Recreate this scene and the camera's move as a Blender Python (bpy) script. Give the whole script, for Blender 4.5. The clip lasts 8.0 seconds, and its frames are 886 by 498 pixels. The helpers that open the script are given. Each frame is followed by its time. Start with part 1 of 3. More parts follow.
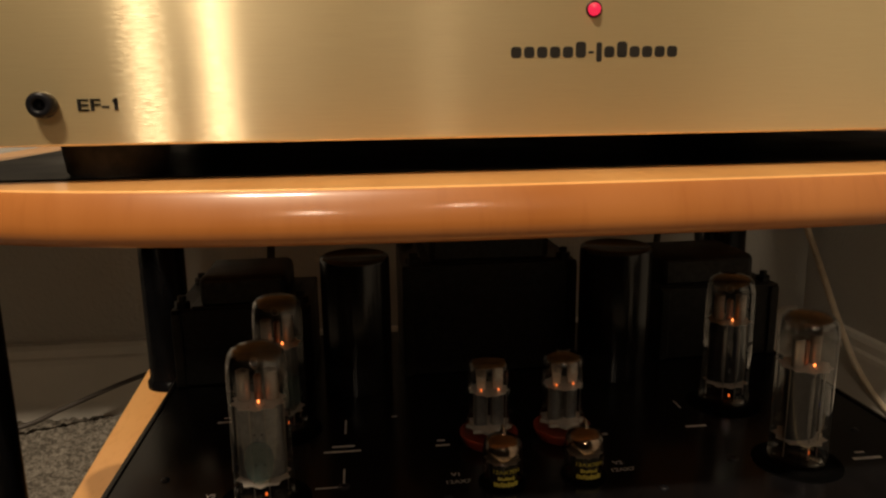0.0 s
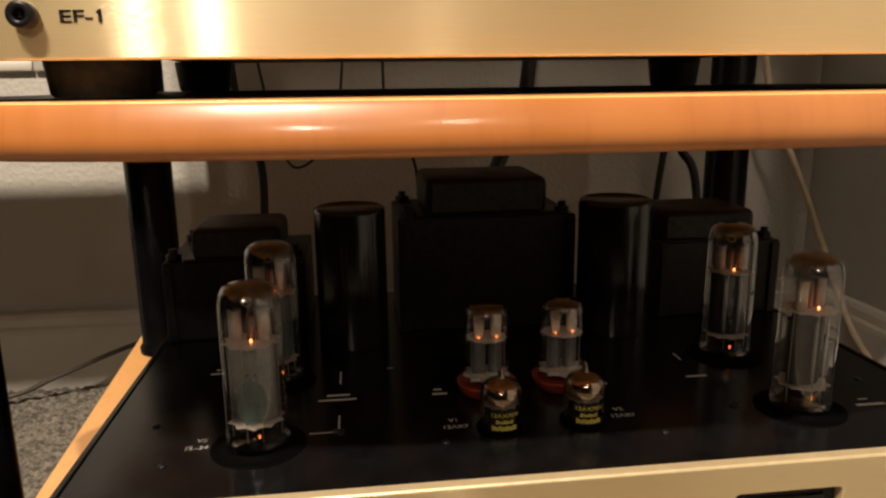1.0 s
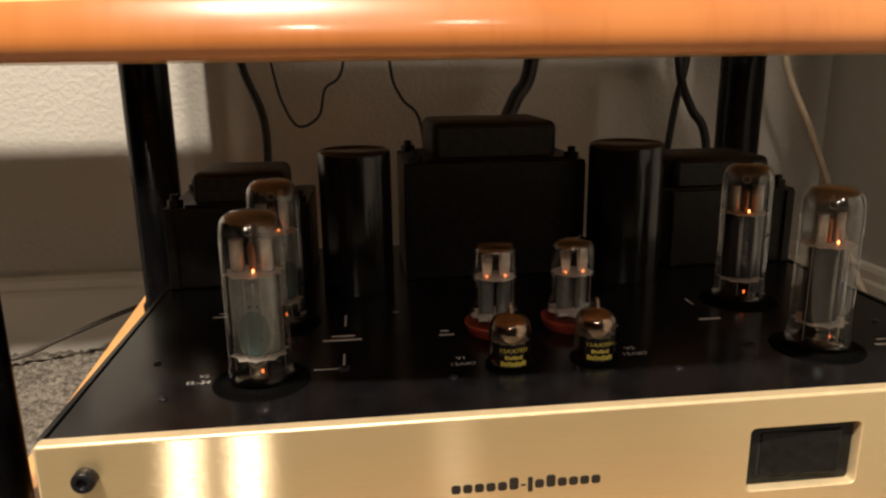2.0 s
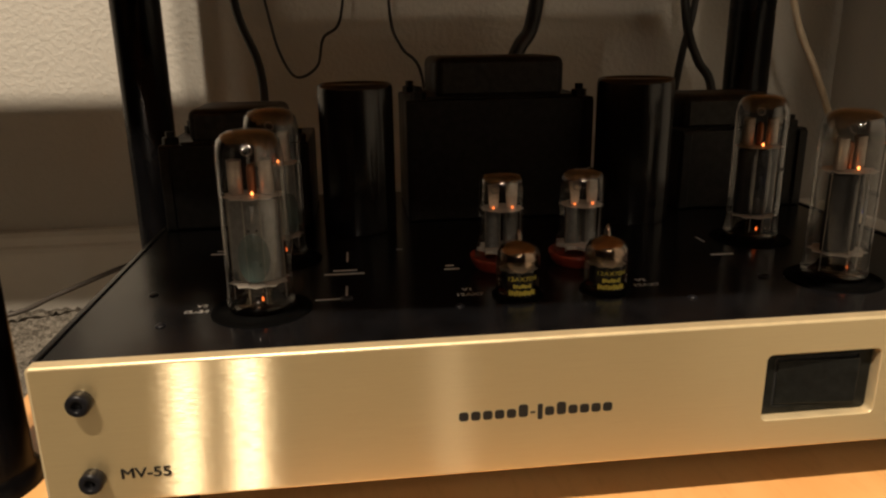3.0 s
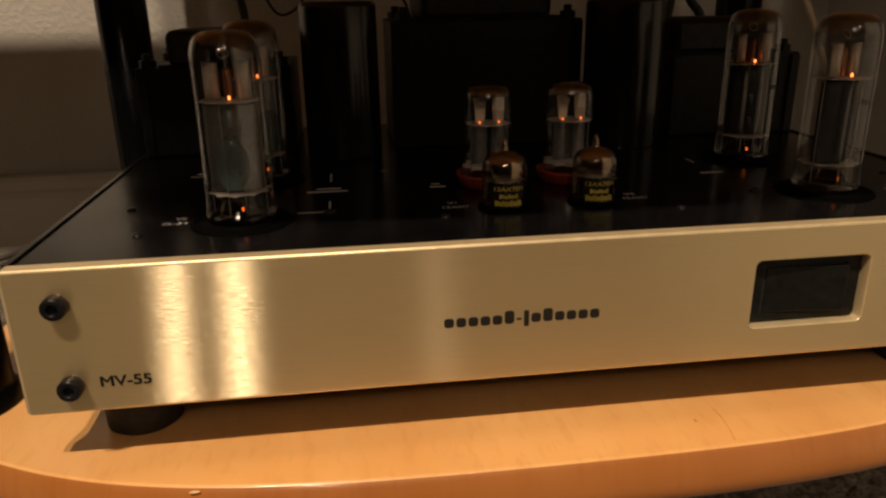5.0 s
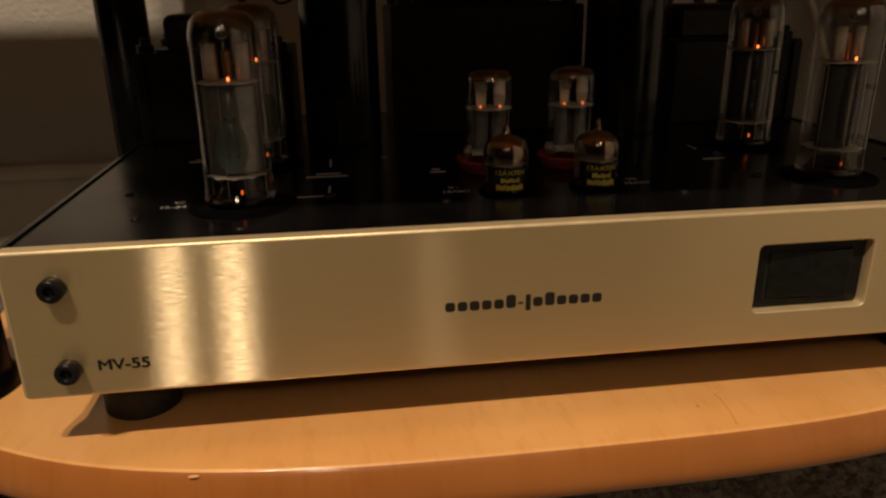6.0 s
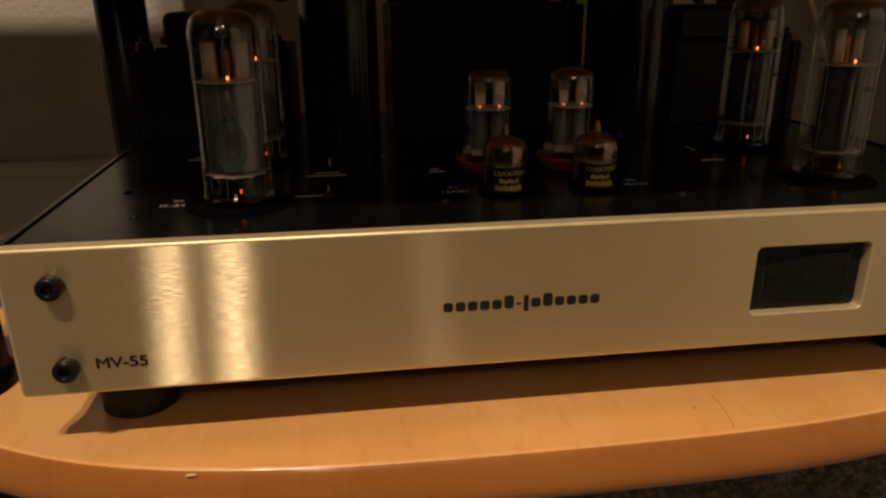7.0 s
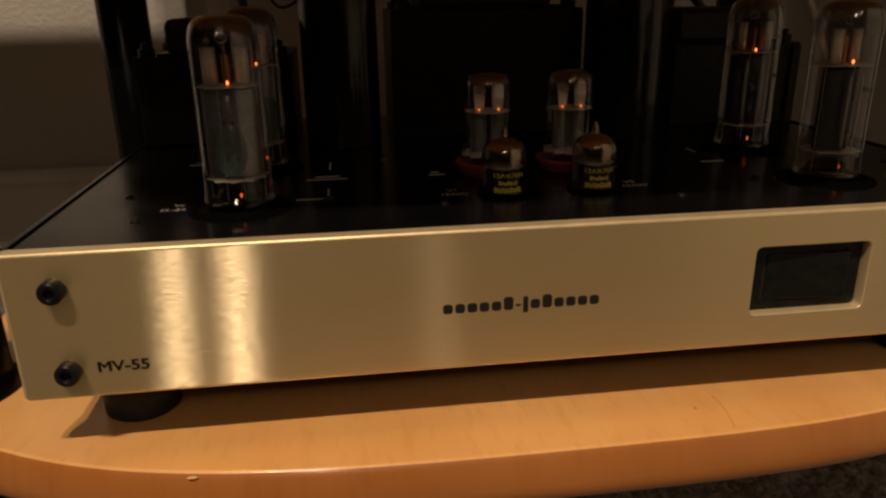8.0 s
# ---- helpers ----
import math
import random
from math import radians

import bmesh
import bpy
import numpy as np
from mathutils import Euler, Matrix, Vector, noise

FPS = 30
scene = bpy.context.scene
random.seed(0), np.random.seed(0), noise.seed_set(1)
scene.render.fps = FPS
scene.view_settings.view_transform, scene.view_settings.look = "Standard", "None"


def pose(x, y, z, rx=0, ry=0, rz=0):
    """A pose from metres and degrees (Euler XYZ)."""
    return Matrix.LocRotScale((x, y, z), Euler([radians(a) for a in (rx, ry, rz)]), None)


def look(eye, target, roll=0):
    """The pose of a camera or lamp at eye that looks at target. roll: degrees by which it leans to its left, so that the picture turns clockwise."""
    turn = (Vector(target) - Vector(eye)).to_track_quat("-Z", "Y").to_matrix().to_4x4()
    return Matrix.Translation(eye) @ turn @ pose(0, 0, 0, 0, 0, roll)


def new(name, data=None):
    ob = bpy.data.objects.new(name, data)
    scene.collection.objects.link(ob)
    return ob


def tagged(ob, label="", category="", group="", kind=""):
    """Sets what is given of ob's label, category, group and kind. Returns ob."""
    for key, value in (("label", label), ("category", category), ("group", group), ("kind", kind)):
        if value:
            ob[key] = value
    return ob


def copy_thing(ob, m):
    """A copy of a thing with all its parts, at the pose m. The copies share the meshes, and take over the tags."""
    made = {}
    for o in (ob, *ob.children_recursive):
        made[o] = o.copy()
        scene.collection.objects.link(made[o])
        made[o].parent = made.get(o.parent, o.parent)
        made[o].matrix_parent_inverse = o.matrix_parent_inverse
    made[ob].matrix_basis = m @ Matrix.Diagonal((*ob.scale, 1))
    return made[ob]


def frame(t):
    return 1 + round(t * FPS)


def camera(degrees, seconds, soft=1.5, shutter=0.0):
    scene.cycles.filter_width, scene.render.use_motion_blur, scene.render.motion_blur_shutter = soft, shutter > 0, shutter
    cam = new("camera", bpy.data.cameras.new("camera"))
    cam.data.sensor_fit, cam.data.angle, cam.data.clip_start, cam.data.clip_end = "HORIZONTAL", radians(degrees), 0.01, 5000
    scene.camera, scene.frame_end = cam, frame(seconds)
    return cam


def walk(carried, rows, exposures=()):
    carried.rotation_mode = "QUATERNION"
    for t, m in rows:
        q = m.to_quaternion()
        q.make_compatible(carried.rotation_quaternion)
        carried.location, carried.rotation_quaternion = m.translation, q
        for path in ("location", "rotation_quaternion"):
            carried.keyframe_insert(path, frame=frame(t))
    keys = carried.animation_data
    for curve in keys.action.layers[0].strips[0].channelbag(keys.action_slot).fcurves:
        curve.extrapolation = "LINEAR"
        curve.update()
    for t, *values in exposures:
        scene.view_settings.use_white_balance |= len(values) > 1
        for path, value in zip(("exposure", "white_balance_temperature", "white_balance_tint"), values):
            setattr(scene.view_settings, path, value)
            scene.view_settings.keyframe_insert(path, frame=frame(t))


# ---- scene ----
cam = camera(63.1, 8.0, soft=2.3)
PATH = [
    (0, (0.148, -0.308, 0.215), (0.372, 1.635, -0.201), -0.8),
    (0.5, (0.147, -0.307, 0.202), (0.383, 1.633, -0.222), -0.6),
    (1, (0.147, -0.304, 0.187), (0.383, 1.63, -0.261), -0.7),
    (1.25, (0.1465, -0.303, 0.18), (0.38, 1.629, -0.277), -0.75),
    (1.5, (0.146, -0.302, 0.172), (0.376, 1.628, -0.297), -0.8),
    (1.7, (0.146, -0.301, 0.166), (0.37, 1.627, -0.311), -0.75),
    (2.8, (0.143, -0.293, 0.136), (0.359, 1.618, -0.415), -0.8),
    (3, (0.142, -0.292, 0.13), (0.366, 1.615, -0.431), -0.8),
    (3.5, (0.143, -0.291, 0.121), (0.363, 1.61, -0.46), -1.0),
    (4, (0.144, -0.292, 0.114), (0.381, 1.601, -0.487), -0.9),
    (4.5, (0.145, -0.294, 0.107), (0.385, 1.589, -0.524), -1.0),
    (5.8, (0.143, -0.292, 0.0965), (0.394, 1.576, -0.571), -0.75),
    (6, (0.143, -0.292, 0.096), (0.392, 1.576, -0.572), -0.8),
    (6.5, (0.143, -0.293, 0.097), (0.382, 1.579, -0.567), -0.9),
    (7, (0.143, -0.292, 0.097), (0.396, 1.574, -0.576), -0.4),
    (7.5, (0.144, -0.293, 0.096), (0.4, 1.573, -0.576), -0.6),
    (8, (0.145, -0.294, 0.096), (0.387, 1.579, -0.563), -0.9),
]
walk(cam, [(t, look(eye, target, roll)) for t, eye, target, roll in PATH],
     exposures=[(0.0, -0.24, 6350, 10), (0.6, 0.15, 6150, 10), (1.0, 0.68, 5850, 10), (1.5, 1.18, 5550, 10), (2.0, 1.03, 5650, 10), (2.8, 0.6, 6000, 10),
                (3.5, 0.28, 6300, 10), (4.5, 0.06, 6450, 13), (6.0, -0.54, 6650, 15), (8.0, -0.62, 6650, 15)])

# ---- light ----
LIGHT = 1.5
world = bpy.data.worlds.new("world")
world.use_nodes = True
world.node_tree.nodes["Background"].inputs[0].default_value = (1.0, 0.8, 0.6, 1)
world.node_tree.nodes["Background"].inputs[1].default_value = 0.005
scene.world = world


def bulb(x, y, z, watts, colour, radius=0.03, aim=(0.25, 0.1, 0.1), cone=72):
    data = bpy.data.lights.new("ceiling_bulb", "SPOT")
    data.spot_size, data.spot_blend = radians(cone), 0.6
    data.energy, data.color, data.shadow_soft_size = watts * LIGHT, colour, radius
    ob = new("ceiling_bulb", data)
    ob.matrix_basis = look((x, y, z), aim)
    return ob


WARM = (1.0, 0.785, 0.55)
bulb(-0.495, -1.05, 2.05, 84, WARM)
bulb(-0.28, -1.05, 2.05, 84, WARM)
bulb(-0.53, -3.2, 2.05, 34, WARM, 0.1, aim=(0.4, 0.1, 0.0), cone=19)
bulb(0.55, -2.6, 2.05, 12, WARM, 0.07, aim=(0.36, 0.05, 0.0), cone=20)


# ---- materials ----
class Graph:
    """A small node graph under a principled shader."""

    def __init__(self, name, colour, rough=0.5, metal=0.0, **more):
        self.mat = bpy.data.materials.new(name)
        self.mat.use_nodes = True
        self.nodes, self.links = self.mat.node_tree.nodes, self.mat.node_tree.links
        self.bsdf = self.nodes["Principled BSDF"]
        self.bsdf.inputs["Base Color"].default_value = (*colour, 1)
        self.bsdf.inputs["Roughness"].default_value = rough
        self.bsdf.inputs["Metallic"].default_value = metal
        for key, value in more.items():
            self.bsdf.inputs[key.replace("_", " ").title().replace("Ior", "IOR")].default_value = value

    def noise(self, scale, detail=4.0, stretch=(1, 1, 1), rough=0.55):
        co = self.nodes.new("ShaderNodeTexCoord")
        mp = self.nodes.new("ShaderNodeMapping")
        mp.inputs["Scale"].default_value = stretch
        tex = self.nodes.new("ShaderNodeTexNoise")
        tex.inputs["Scale"].default_value, tex.inputs["Detail"].default_value = scale, detail
        tex.inputs["Roughness"].default_value = rough
        self.links.new(co.outputs["Object"], mp.inputs[0])
        self.links.new(mp.outputs[0], tex.inputs["Vector"])
        return tex.outputs["Fac"]

    def ramp(self, fac, low, high, a, b):
        r = self.nodes.new("ShaderNodeValToRGB")
        r.color_ramp.elements[0].position, r.color_ramp.elements[1].position = low, high
        r.color_ramp.elements[0].color, r.color_ramp.elements[1].color = (*a, 1), (*b, 1)
        self.links.new(fac, r.inputs[0])
        return r.outputs[0]

    def mix(self, fac, a, b, mode="MULTIPLY"):
        m = self.nodes.new("ShaderNodeMix")
        m.data_type, m.blend_type = "RGBA", mode
        m.inputs[0].default_value = fac
        self.links.new(a, m.inputs[6])
        self.links.new(b, m.inputs[7])
        return m.outputs[2]

    def colour(self, socket):
        self.links.new(socket, self.bsdf.inputs["Base Color"])

    def rough(self, socket, low, high):
        r = self.nodes.new("ShaderNodeMapRange")
        r.inputs["From Min"].default_value, r.inputs["From Max"].default_value = 0.3, 0.7
        r.inputs["To Min"].default_value, r.inputs["To Max"].default_value = low, high
        self.links.new(socket, r.inputs[0])
        self.links.new(r.outputs[0], self.bsdf.inputs["Roughness"])

    def bump(self, socket, strength, distance):
        b = self.nodes.new("ShaderNodeBump")
        b.inputs["Strength"].default_value, b.inputs["Distance"].default_value = strength, distance
        last = self.bsdf.inputs["Normal"].links
        if last:
            self.links.new(last[0].from_socket, b.inputs["Normal"])
        self.links.new(socket, b.inputs["Height"])
        self.links.new(b.outputs[0], self.bsdf.inputs["Normal"])


def brushed_gold():
    """Anodised plate brushed along its length: lamps draw out into upright streaks that break up on the scratches."""
    g = Graph("brushed_champagne_metal", (0.72, 0.58, 0.36), 0.52, 0.8)
    tangent = g.nodes.new("ShaderNodeTangent")
    tangent.direction_type, tangent.uv_map = "UV_MAP", "grain"
    scratch = g.noise(1.0, 2.0, (60, 60, 2300), 0.6)
    fine = g.noise(1.0, 2.0, (40, 40, 3200))
    tone = g.mix(0.5, g.ramp(fine, 0.3, 0.7, (0.82, 0.645, 0.35), (0.89, 0.725, 0.41)),
                 g.ramp(g.noise(9.0, 3.0), 0.3, 0.7, (0.9, 0.89, 0.86), (1, 1, 1)))
    g.colour(tone)
    g.bump(scratch, 0.4, 0.00006)
    normal = g.bsdf.inputs["Normal"].links[0].from_socket
    sparkle = g.ramp(g.noise(1.0, 3.0, (190, 190, 2300), 0.65), 0.3, 0.7, (0.02, 0.02, 0.02), (0.23, 0.23, 0.23))
    last = g.bsdf.outputs[0]
    for anisotropy, share in ((-0.5, 0.34), (-0.9, sparkle)):
        shine = g.nodes.new("ShaderNodeBsdfAnisotropic")
        shine.distribution = "BECKMANN"
        shine.inputs["Color"].default_value = (0.93, 0.8, 0.54, 1)
        shine.inputs["Roughness"].default_value = 0.36
        shine.inputs["Anisotropy"].default_value = anisotropy
        g.links.new(tangent.outputs[0], shine.inputs["Tangent"])
        g.links.new(normal, shine.inputs["Normal"])
        mix = g.nodes.new("ShaderNodeMixShader")
        if share is sparkle:
            g.links.new(sparkle, mix.inputs[0])
        else:
            mix.inputs[0].default_value = share
        g.links.new(last, mix.inputs[1])
        g.links.new(shine.outputs[0], mix.inputs[2])
        last = mix.outputs[0]
    g.links.new(last, g.nodes["Material Output"].inputs[0])
    return g.mat


def maple(name, dark, light):
    g = Graph(name, light, 0.36, coat_weight=0.5, coat_roughness=0.13)
    bands = g.noise(5.0, 5.0, (5.0, 1.0, 1.0))
    pores = g.noise(90.0, 2.0, (2.2, 0.6, 0.45))
    blotch = g.noise(16.0, 3.0)
    c = g.ramp(bands, 0.3, 0.72, dark, light)
    c = g.mix(0.35, c, g.ramp(pores, 0.3, 0.48, (0.84, 0.77, 0.69), (1, 1, 1)))
    c = g.mix(0.6, c, g.ramp(blotch, 0.3, 0.7, (0.88, 0.85, 0.8), (1, 1, 1)))
    g.colour(c)
    g.rough(bands, 0.31, 0.42)
    g.bump(pores, 0.03, 0.0002)
    return g.mat


def black_paint(name, rough, tint=(0.012, 0.012, 0.013), grain=900.0, depth=0.00025, strength=0.3):
    g = Graph(name, tint, rough, specular_ior_level=0.22)
    n = g.noise(grain, 2.0)
    dust = g.noise(220.0, 4.0)
    g.colour(g.ramp(dust, 0.35, 0.8, tint, tuple(c * 2.0 + 0.004 for c in tint)))
    g.rough(g.noise(30.0, 4.0), rough * 0.85, min(1.0, rough * 1.2))
    g.bump(n, strength, depth)
    return g.mat


def wall_paint():
    g = Graph("textured_wall_paint", (0.72, 0.69, 0.62), 0.75)
    blobs = g.noise(150.0, 2.0, (1, 1, 1), 0.45)
    g.colour(g.ramp(g.noise(4.0, 4.0), 0.3, 0.7, (0.47, 0.452, 0.408), (0.53, 0.512, 0.465)))
    g.bump(g.ramp(blobs, 0.42, 0.62, (0, 0, 0), (1, 1, 1)), 0.3, 0.0017)
    g.bump(g.noise(320.0, 3.0), 0.3, 0.0008)
    return g.mat


def carpet_pile():
    g = Graph("speckled_carpet", (0.33, 0.3, 0.25), 0.95)
    speck = g.noise(160.0, 4.0)
    tuft = g.noise(420.0, 3.0)
    c = g.ramp(speck, 0.38, 0.6, (0.09, 0.078, 0.062), (0.27, 0.245, 0.205))
    g.colour(g.mix(0.6, c, g.ramp(tuft, 0.3, 0.6, (0.5, 0.48, 0.45), (1, 1, 1))))
    g.bump(tuft, 0.8, 0.003)
    return g.mat


def glass_skin(name, tint, gloss=1.0):
    """Thin clear glass: it lets light straight through and mirrors by Fresnel."""
    mat = bpy.data.materials.new(name)
    mat.use_nodes = True
    n, l = mat.node_tree.nodes, mat.node_tree.links
    n.remove(n["Principled BSDF"])
    clear = n.new("ShaderNodeBsdfTransparent")
    clear.inputs[0].default_value = (*tint, 1)
    shine = n.new("ShaderNodeBsdfGlossy")
    shine.inputs["Roughness"].default_value = 0.07
    shine.inputs["Color"].default_value = (gloss, gloss, gloss, 1)
    facing = n.new("ShaderNodeLayerWeight")
    facing.inputs[0].default_value = 0.5
    power = n.new("ShaderNodeMath")
    power.operation, power.inputs[1].default_value = "POWER", 3.0
    scale = n.new("ShaderNodeMath")
    scale.operation, scale.inputs[1].default_value, scale.inputs[2].default_value = "MULTIPLY_ADD", 0.85, 0.05
    mix = n.new("ShaderNodeMixShader")
    l.new(facing.outputs["Facing"], power.inputs[0])
    l.new(power.outputs[0], scale.inputs[0])
    l.new(scale.outputs[0], mix.inputs[0])
    l.new(clear.outputs[0], mix.inputs[1])
    l.new(shine.outputs[0], mix.inputs[2])
    l.new(mix.outputs[0], n["Material Output"].inputs[0])
    return mat


def getter_flash(name, colour, low, high):
    """The metallic flash inside a valve's dome, thinning out downwards in ragged edges."""
    g = Graph(name, colour, 0.12, 1.0)
    co = g.nodes.new("ShaderNodeTexCoord")
    sep = g.nodes.new("ShaderNodeSeparateXYZ")
    g.links.new(co.outputs["Object"], sep.inputs[0])
    fade = g.nodes.new("ShaderNodeMapRange")
    fade.inputs["From Min"].default_value, fade.inputs["From Max"].default_value = low, high
    fade.inputs["To Min"].default_value, fade.inputs["To Max"].default_value = 0.0, 0.78
    g.links.new(sep.outputs[2], fade.inputs[0])
    g.links.new(fade.outputs[0], g.bsdf.inputs["Alpha"])
    g.bump(g.noise(120.0, 3.0), 0.15, 0.0006)
    return g.mat


def glow(name, colour, power):
    g = Graph(name, (0.02, 0.01, 0.01), 0.5)
    g.bsdf.inputs["Emission Color"].default_value = (*colour, 1)
    g.bsdf.inputs["Emission Strength"].default_value = power
    return g.mat


def plain(name, colour, rough=0.5, metal=0.0, wear=0.15, scale=60.0, **more):
    g = Graph(name, colour, rough, metal, **more)
    g.colour(g.ramp(g.noise(scale, 4.0), 0.3, 0.7, tuple(c * (1 - wear) for c in colour), tuple(min(1, c * (1 + wear)) for c in colour)))
    g.rough(g.noise(scale * 0.4, 3.0), rough * 0.85, min(1, rough * 1.15))
    return g.mat


GOLD = brushed_gold()
GOLD_EDGE = plain("champagne_metal_edge", (0.78, 0.64, 0.39), 0.42, 0.55, 0.06, 120.0)
MAPLE = maple("maple_veneer", (0.84, 0.43, 0.145), (0.9, 0.5, 0.185))
# Nose wood: redder maple, with the steep face's shade put into the colour.
SHADED_EDGE = maple("shaded_maple_edge", (0.42, 0.148, 0.033), (0.48, 0.179, 0.042))
BLACK_DECK = plain("black_satin_enamel", (0.004, 0.004, 0.0047), 0.2, 0.0, 0.35, 70.0, specular_ior_level=0.32)
BLACK_IRON = black_paint("black_transformer_enamel", 0.46, (0.0085, 0.0082, 0.008), 500.0, 0.0004)
GREY_IRON = black_paint("dull_grey_enamel", 0.5, (0.017, 0.0175, 0.017), 500.0, 0.0003)
BLACK_SATIN = black_paint("black_satin_lacquer", 0.3, (0.005, 0.005, 0.0065), 600.0, 0.0001, 0.1)
# Black of the sheet that stands for the shadow under the preamplifier.
SHADOW_BLACK = plain("preamp_shadow_black", (0.004, 0.004, 0.0045), 0.45, specular_ior_level=0.06)
BLACK_CAN = plain("black_shrink_sleeve", (0.006, 0.0055, 0.006), 0.2, 0.0, 0.3, 90.0)
RUBBER = black_paint("black_rubber", 0.6, (0.016, 0.016, 0.016), 1200.0)
SOCKET = plain("matt_black_socket", (0.0012, 0.0012, 0.0012), 0.7, specular_ior_level=0.03)
WALL = wall_paint()
# Unseen far walls: darkened and neutral, so that less warm light bounces back.
WALL_DARK = plain("dimmed_unseen_wall", (0.18, 0.18, 0.2), 0.8, wear=0.08, scale=6.0)
TRIM = plain("white_trim_paint", (0.74, 0.71, 0.64), 0.45, wear=0.05, scale=20.0)
CARPET = carpet_pile()
SWITCH = black_paint("black_moulded_plastic", 0.4, (0.0045, 0.005, 0.0045), 700.0, 0.0001, 0.15)
POST_LACQUER = plain("black_post_lacquer", (0.003, 0.003, 0.0036), 0.26, 0.0, 0.3, 40.0, specular_ior_level=0.14)
GLASS_STEM = glass_skin("brown_stem_glass", (0.62, 0.5, 0.4), 0.1)
GLASS = glass_skin("valve_glass", (0.93, 0.92, 0.9))
GLASS_DARK = glass_skin("smoky_valve_glass", (0.72, 0.68, 0.62))
GETTER = getter_flash("brown_getter_flash", (0.115, 0.108, 0.102), 0.072, 0.09)
GETTER_DRIVER = getter_flash("brown_getter_flash_driver", (0.2, 0.178, 0.16), 0.046, 0.061)
GETTER_SMALL = getter_flash("silver_getter_flash", (0.62, 0.48, 0.38), 0.0165, 0.022)
ANODE = plain("grey_anode_metal", (0.2, 0.203, 0.208), 0.42, 0.7, 0.2, 300.0)
ANODE_DARK = plain("dark_anode_metal", (0.045, 0.046, 0.05), 0.4, 0.75, 0.2, 300.0)
NICKEL = plain("nickel_strip", (0.48, 0.42, 0.37), 0.38, 0.6, 0.12, 300.0)
FLAG = plain("pale_nickel_flag", (0.62, 0.5, 0.41), 0.36, 0.5, 0.12, 400.0)
ROD = plain("steel_rod", (0.3, 0.28, 0.26), 0.35, 0.9, 0.1, 300.0)
COPPER = plain("dark_copper", (0.3, 0.13, 0.07), 0.35, 0.8, 0.1, 300.0)
MICA = plain("white_mica", (0.38, 0.355, 0.325), 0.5, 0.0, 0.1, 400.0)
RED_BASE = plain("red_phenolic", (0.2, 0.028, 0.014), 0.4, 0.0, 0.2, 200.0)
TEAL = plain("teal_print", (0.04, 0.085, 0.08), 0.4, 0.0, 0.3, 200.0, alpha=0.4)
YELLOW = plain("yellow_print", (0.45, 0.37, 0.05), 0.5, 0.0, 0.15, 500.0)
WHITE_INK = plain("white_ink", (0.36, 0.35, 0.33), 0.5, 0.0, 0.15, 500.0)
WHITE_TEXT = plain("white_lettering", (0.62, 0.6, 0.56), 0.5, 0.0, 0.1, 500.0)
BLACK_INK = plain("black_ink", (0.012, 0.01, 0.008), 0.5, 0.0, 0.1, 500.0)
CABLE_BLACK = plain("black_cable_sheath", (0.015, 0.014, 0.014), 0.45)
CABLE_GREY = plain("grey_cable_sheath", (0.06, 0.05, 0.042), 0.5)
CABLE_WHITE = plain("ivory_cable_sheath", (0.6, 0.5, 0.36), 0.45)
HEATER = glow("glowing_heater", (1.0, 0.24, 0.05), 4.5)
HEATER_DIM = glow("dim_heater", (1.0, 0.2, 0.035), 2.4)
BLUE_GLOW = glow("blue_valve_glow", (0.15, 0.2, 1.0), 0.5)
LED_RED = glow("red_pilot_lamp", (1.0, 0.015, 0.07), 1.1)
SCRATCH = plain("dark_scratch", (0.6, 0.24, 0.075), 0.5)
CHIP = plain("bare_wood_chip", (0.8, 0.48, 0.22), 0.6)
DARK_HOLE = plain("dark_recess", (0.02, 0.02, 0.02), 0.8)


# ---- mesh helpers ----
def part(name, bm, material, parent=None, label="", at=None, smooth=True):
    me = bpy.data.meshes.new(name)
    bm.normal_update()
    bm.to_mesh(me)
    bm.free()
    for poly in me.polygons:
        poly.use_smooth = smooth
    me.materials.append(material)
    ob = new(name, me)
    if parent:
        ob.parent = parent
    if at is not None:
        ob.location = at
    if label:
        ob["label"] = label
    return ob


def thing(name, label, category, at=(0, 0, 0), group="", kind=""):
    ob = new(name)
    ob.location = at
    ob.empty_display_size = 0.01
    return tagged(ob, label, category, group, kind)


def block(x0, x1, y0, y1, z0, z1, bevel=0.0, segments=2, bm=None):
    """A box with eased edges."""
    one = bmesh.new()
    bmesh.ops.create_cube(one, size=1.0, matrix=Matrix.LocRotScale(((x0 + x1) / 2, (y0 + y1) / 2, (z0 + z1) / 2), None, (x1 - x0, y1 - y0, z1 - z0)))
    if bevel:
        bmesh.ops.bevel(one, geom=list(one.edges), offset=bevel, segments=segments, affect="EDGES", profile=0.5)
    if bm is None:
        return one
    me = bpy.data.meshes.new("tmp")
    one.to_mesh(me)
    one.free()
    bm.from_mesh(me)
    bpy.data.meshes.remove(me)
    return bm


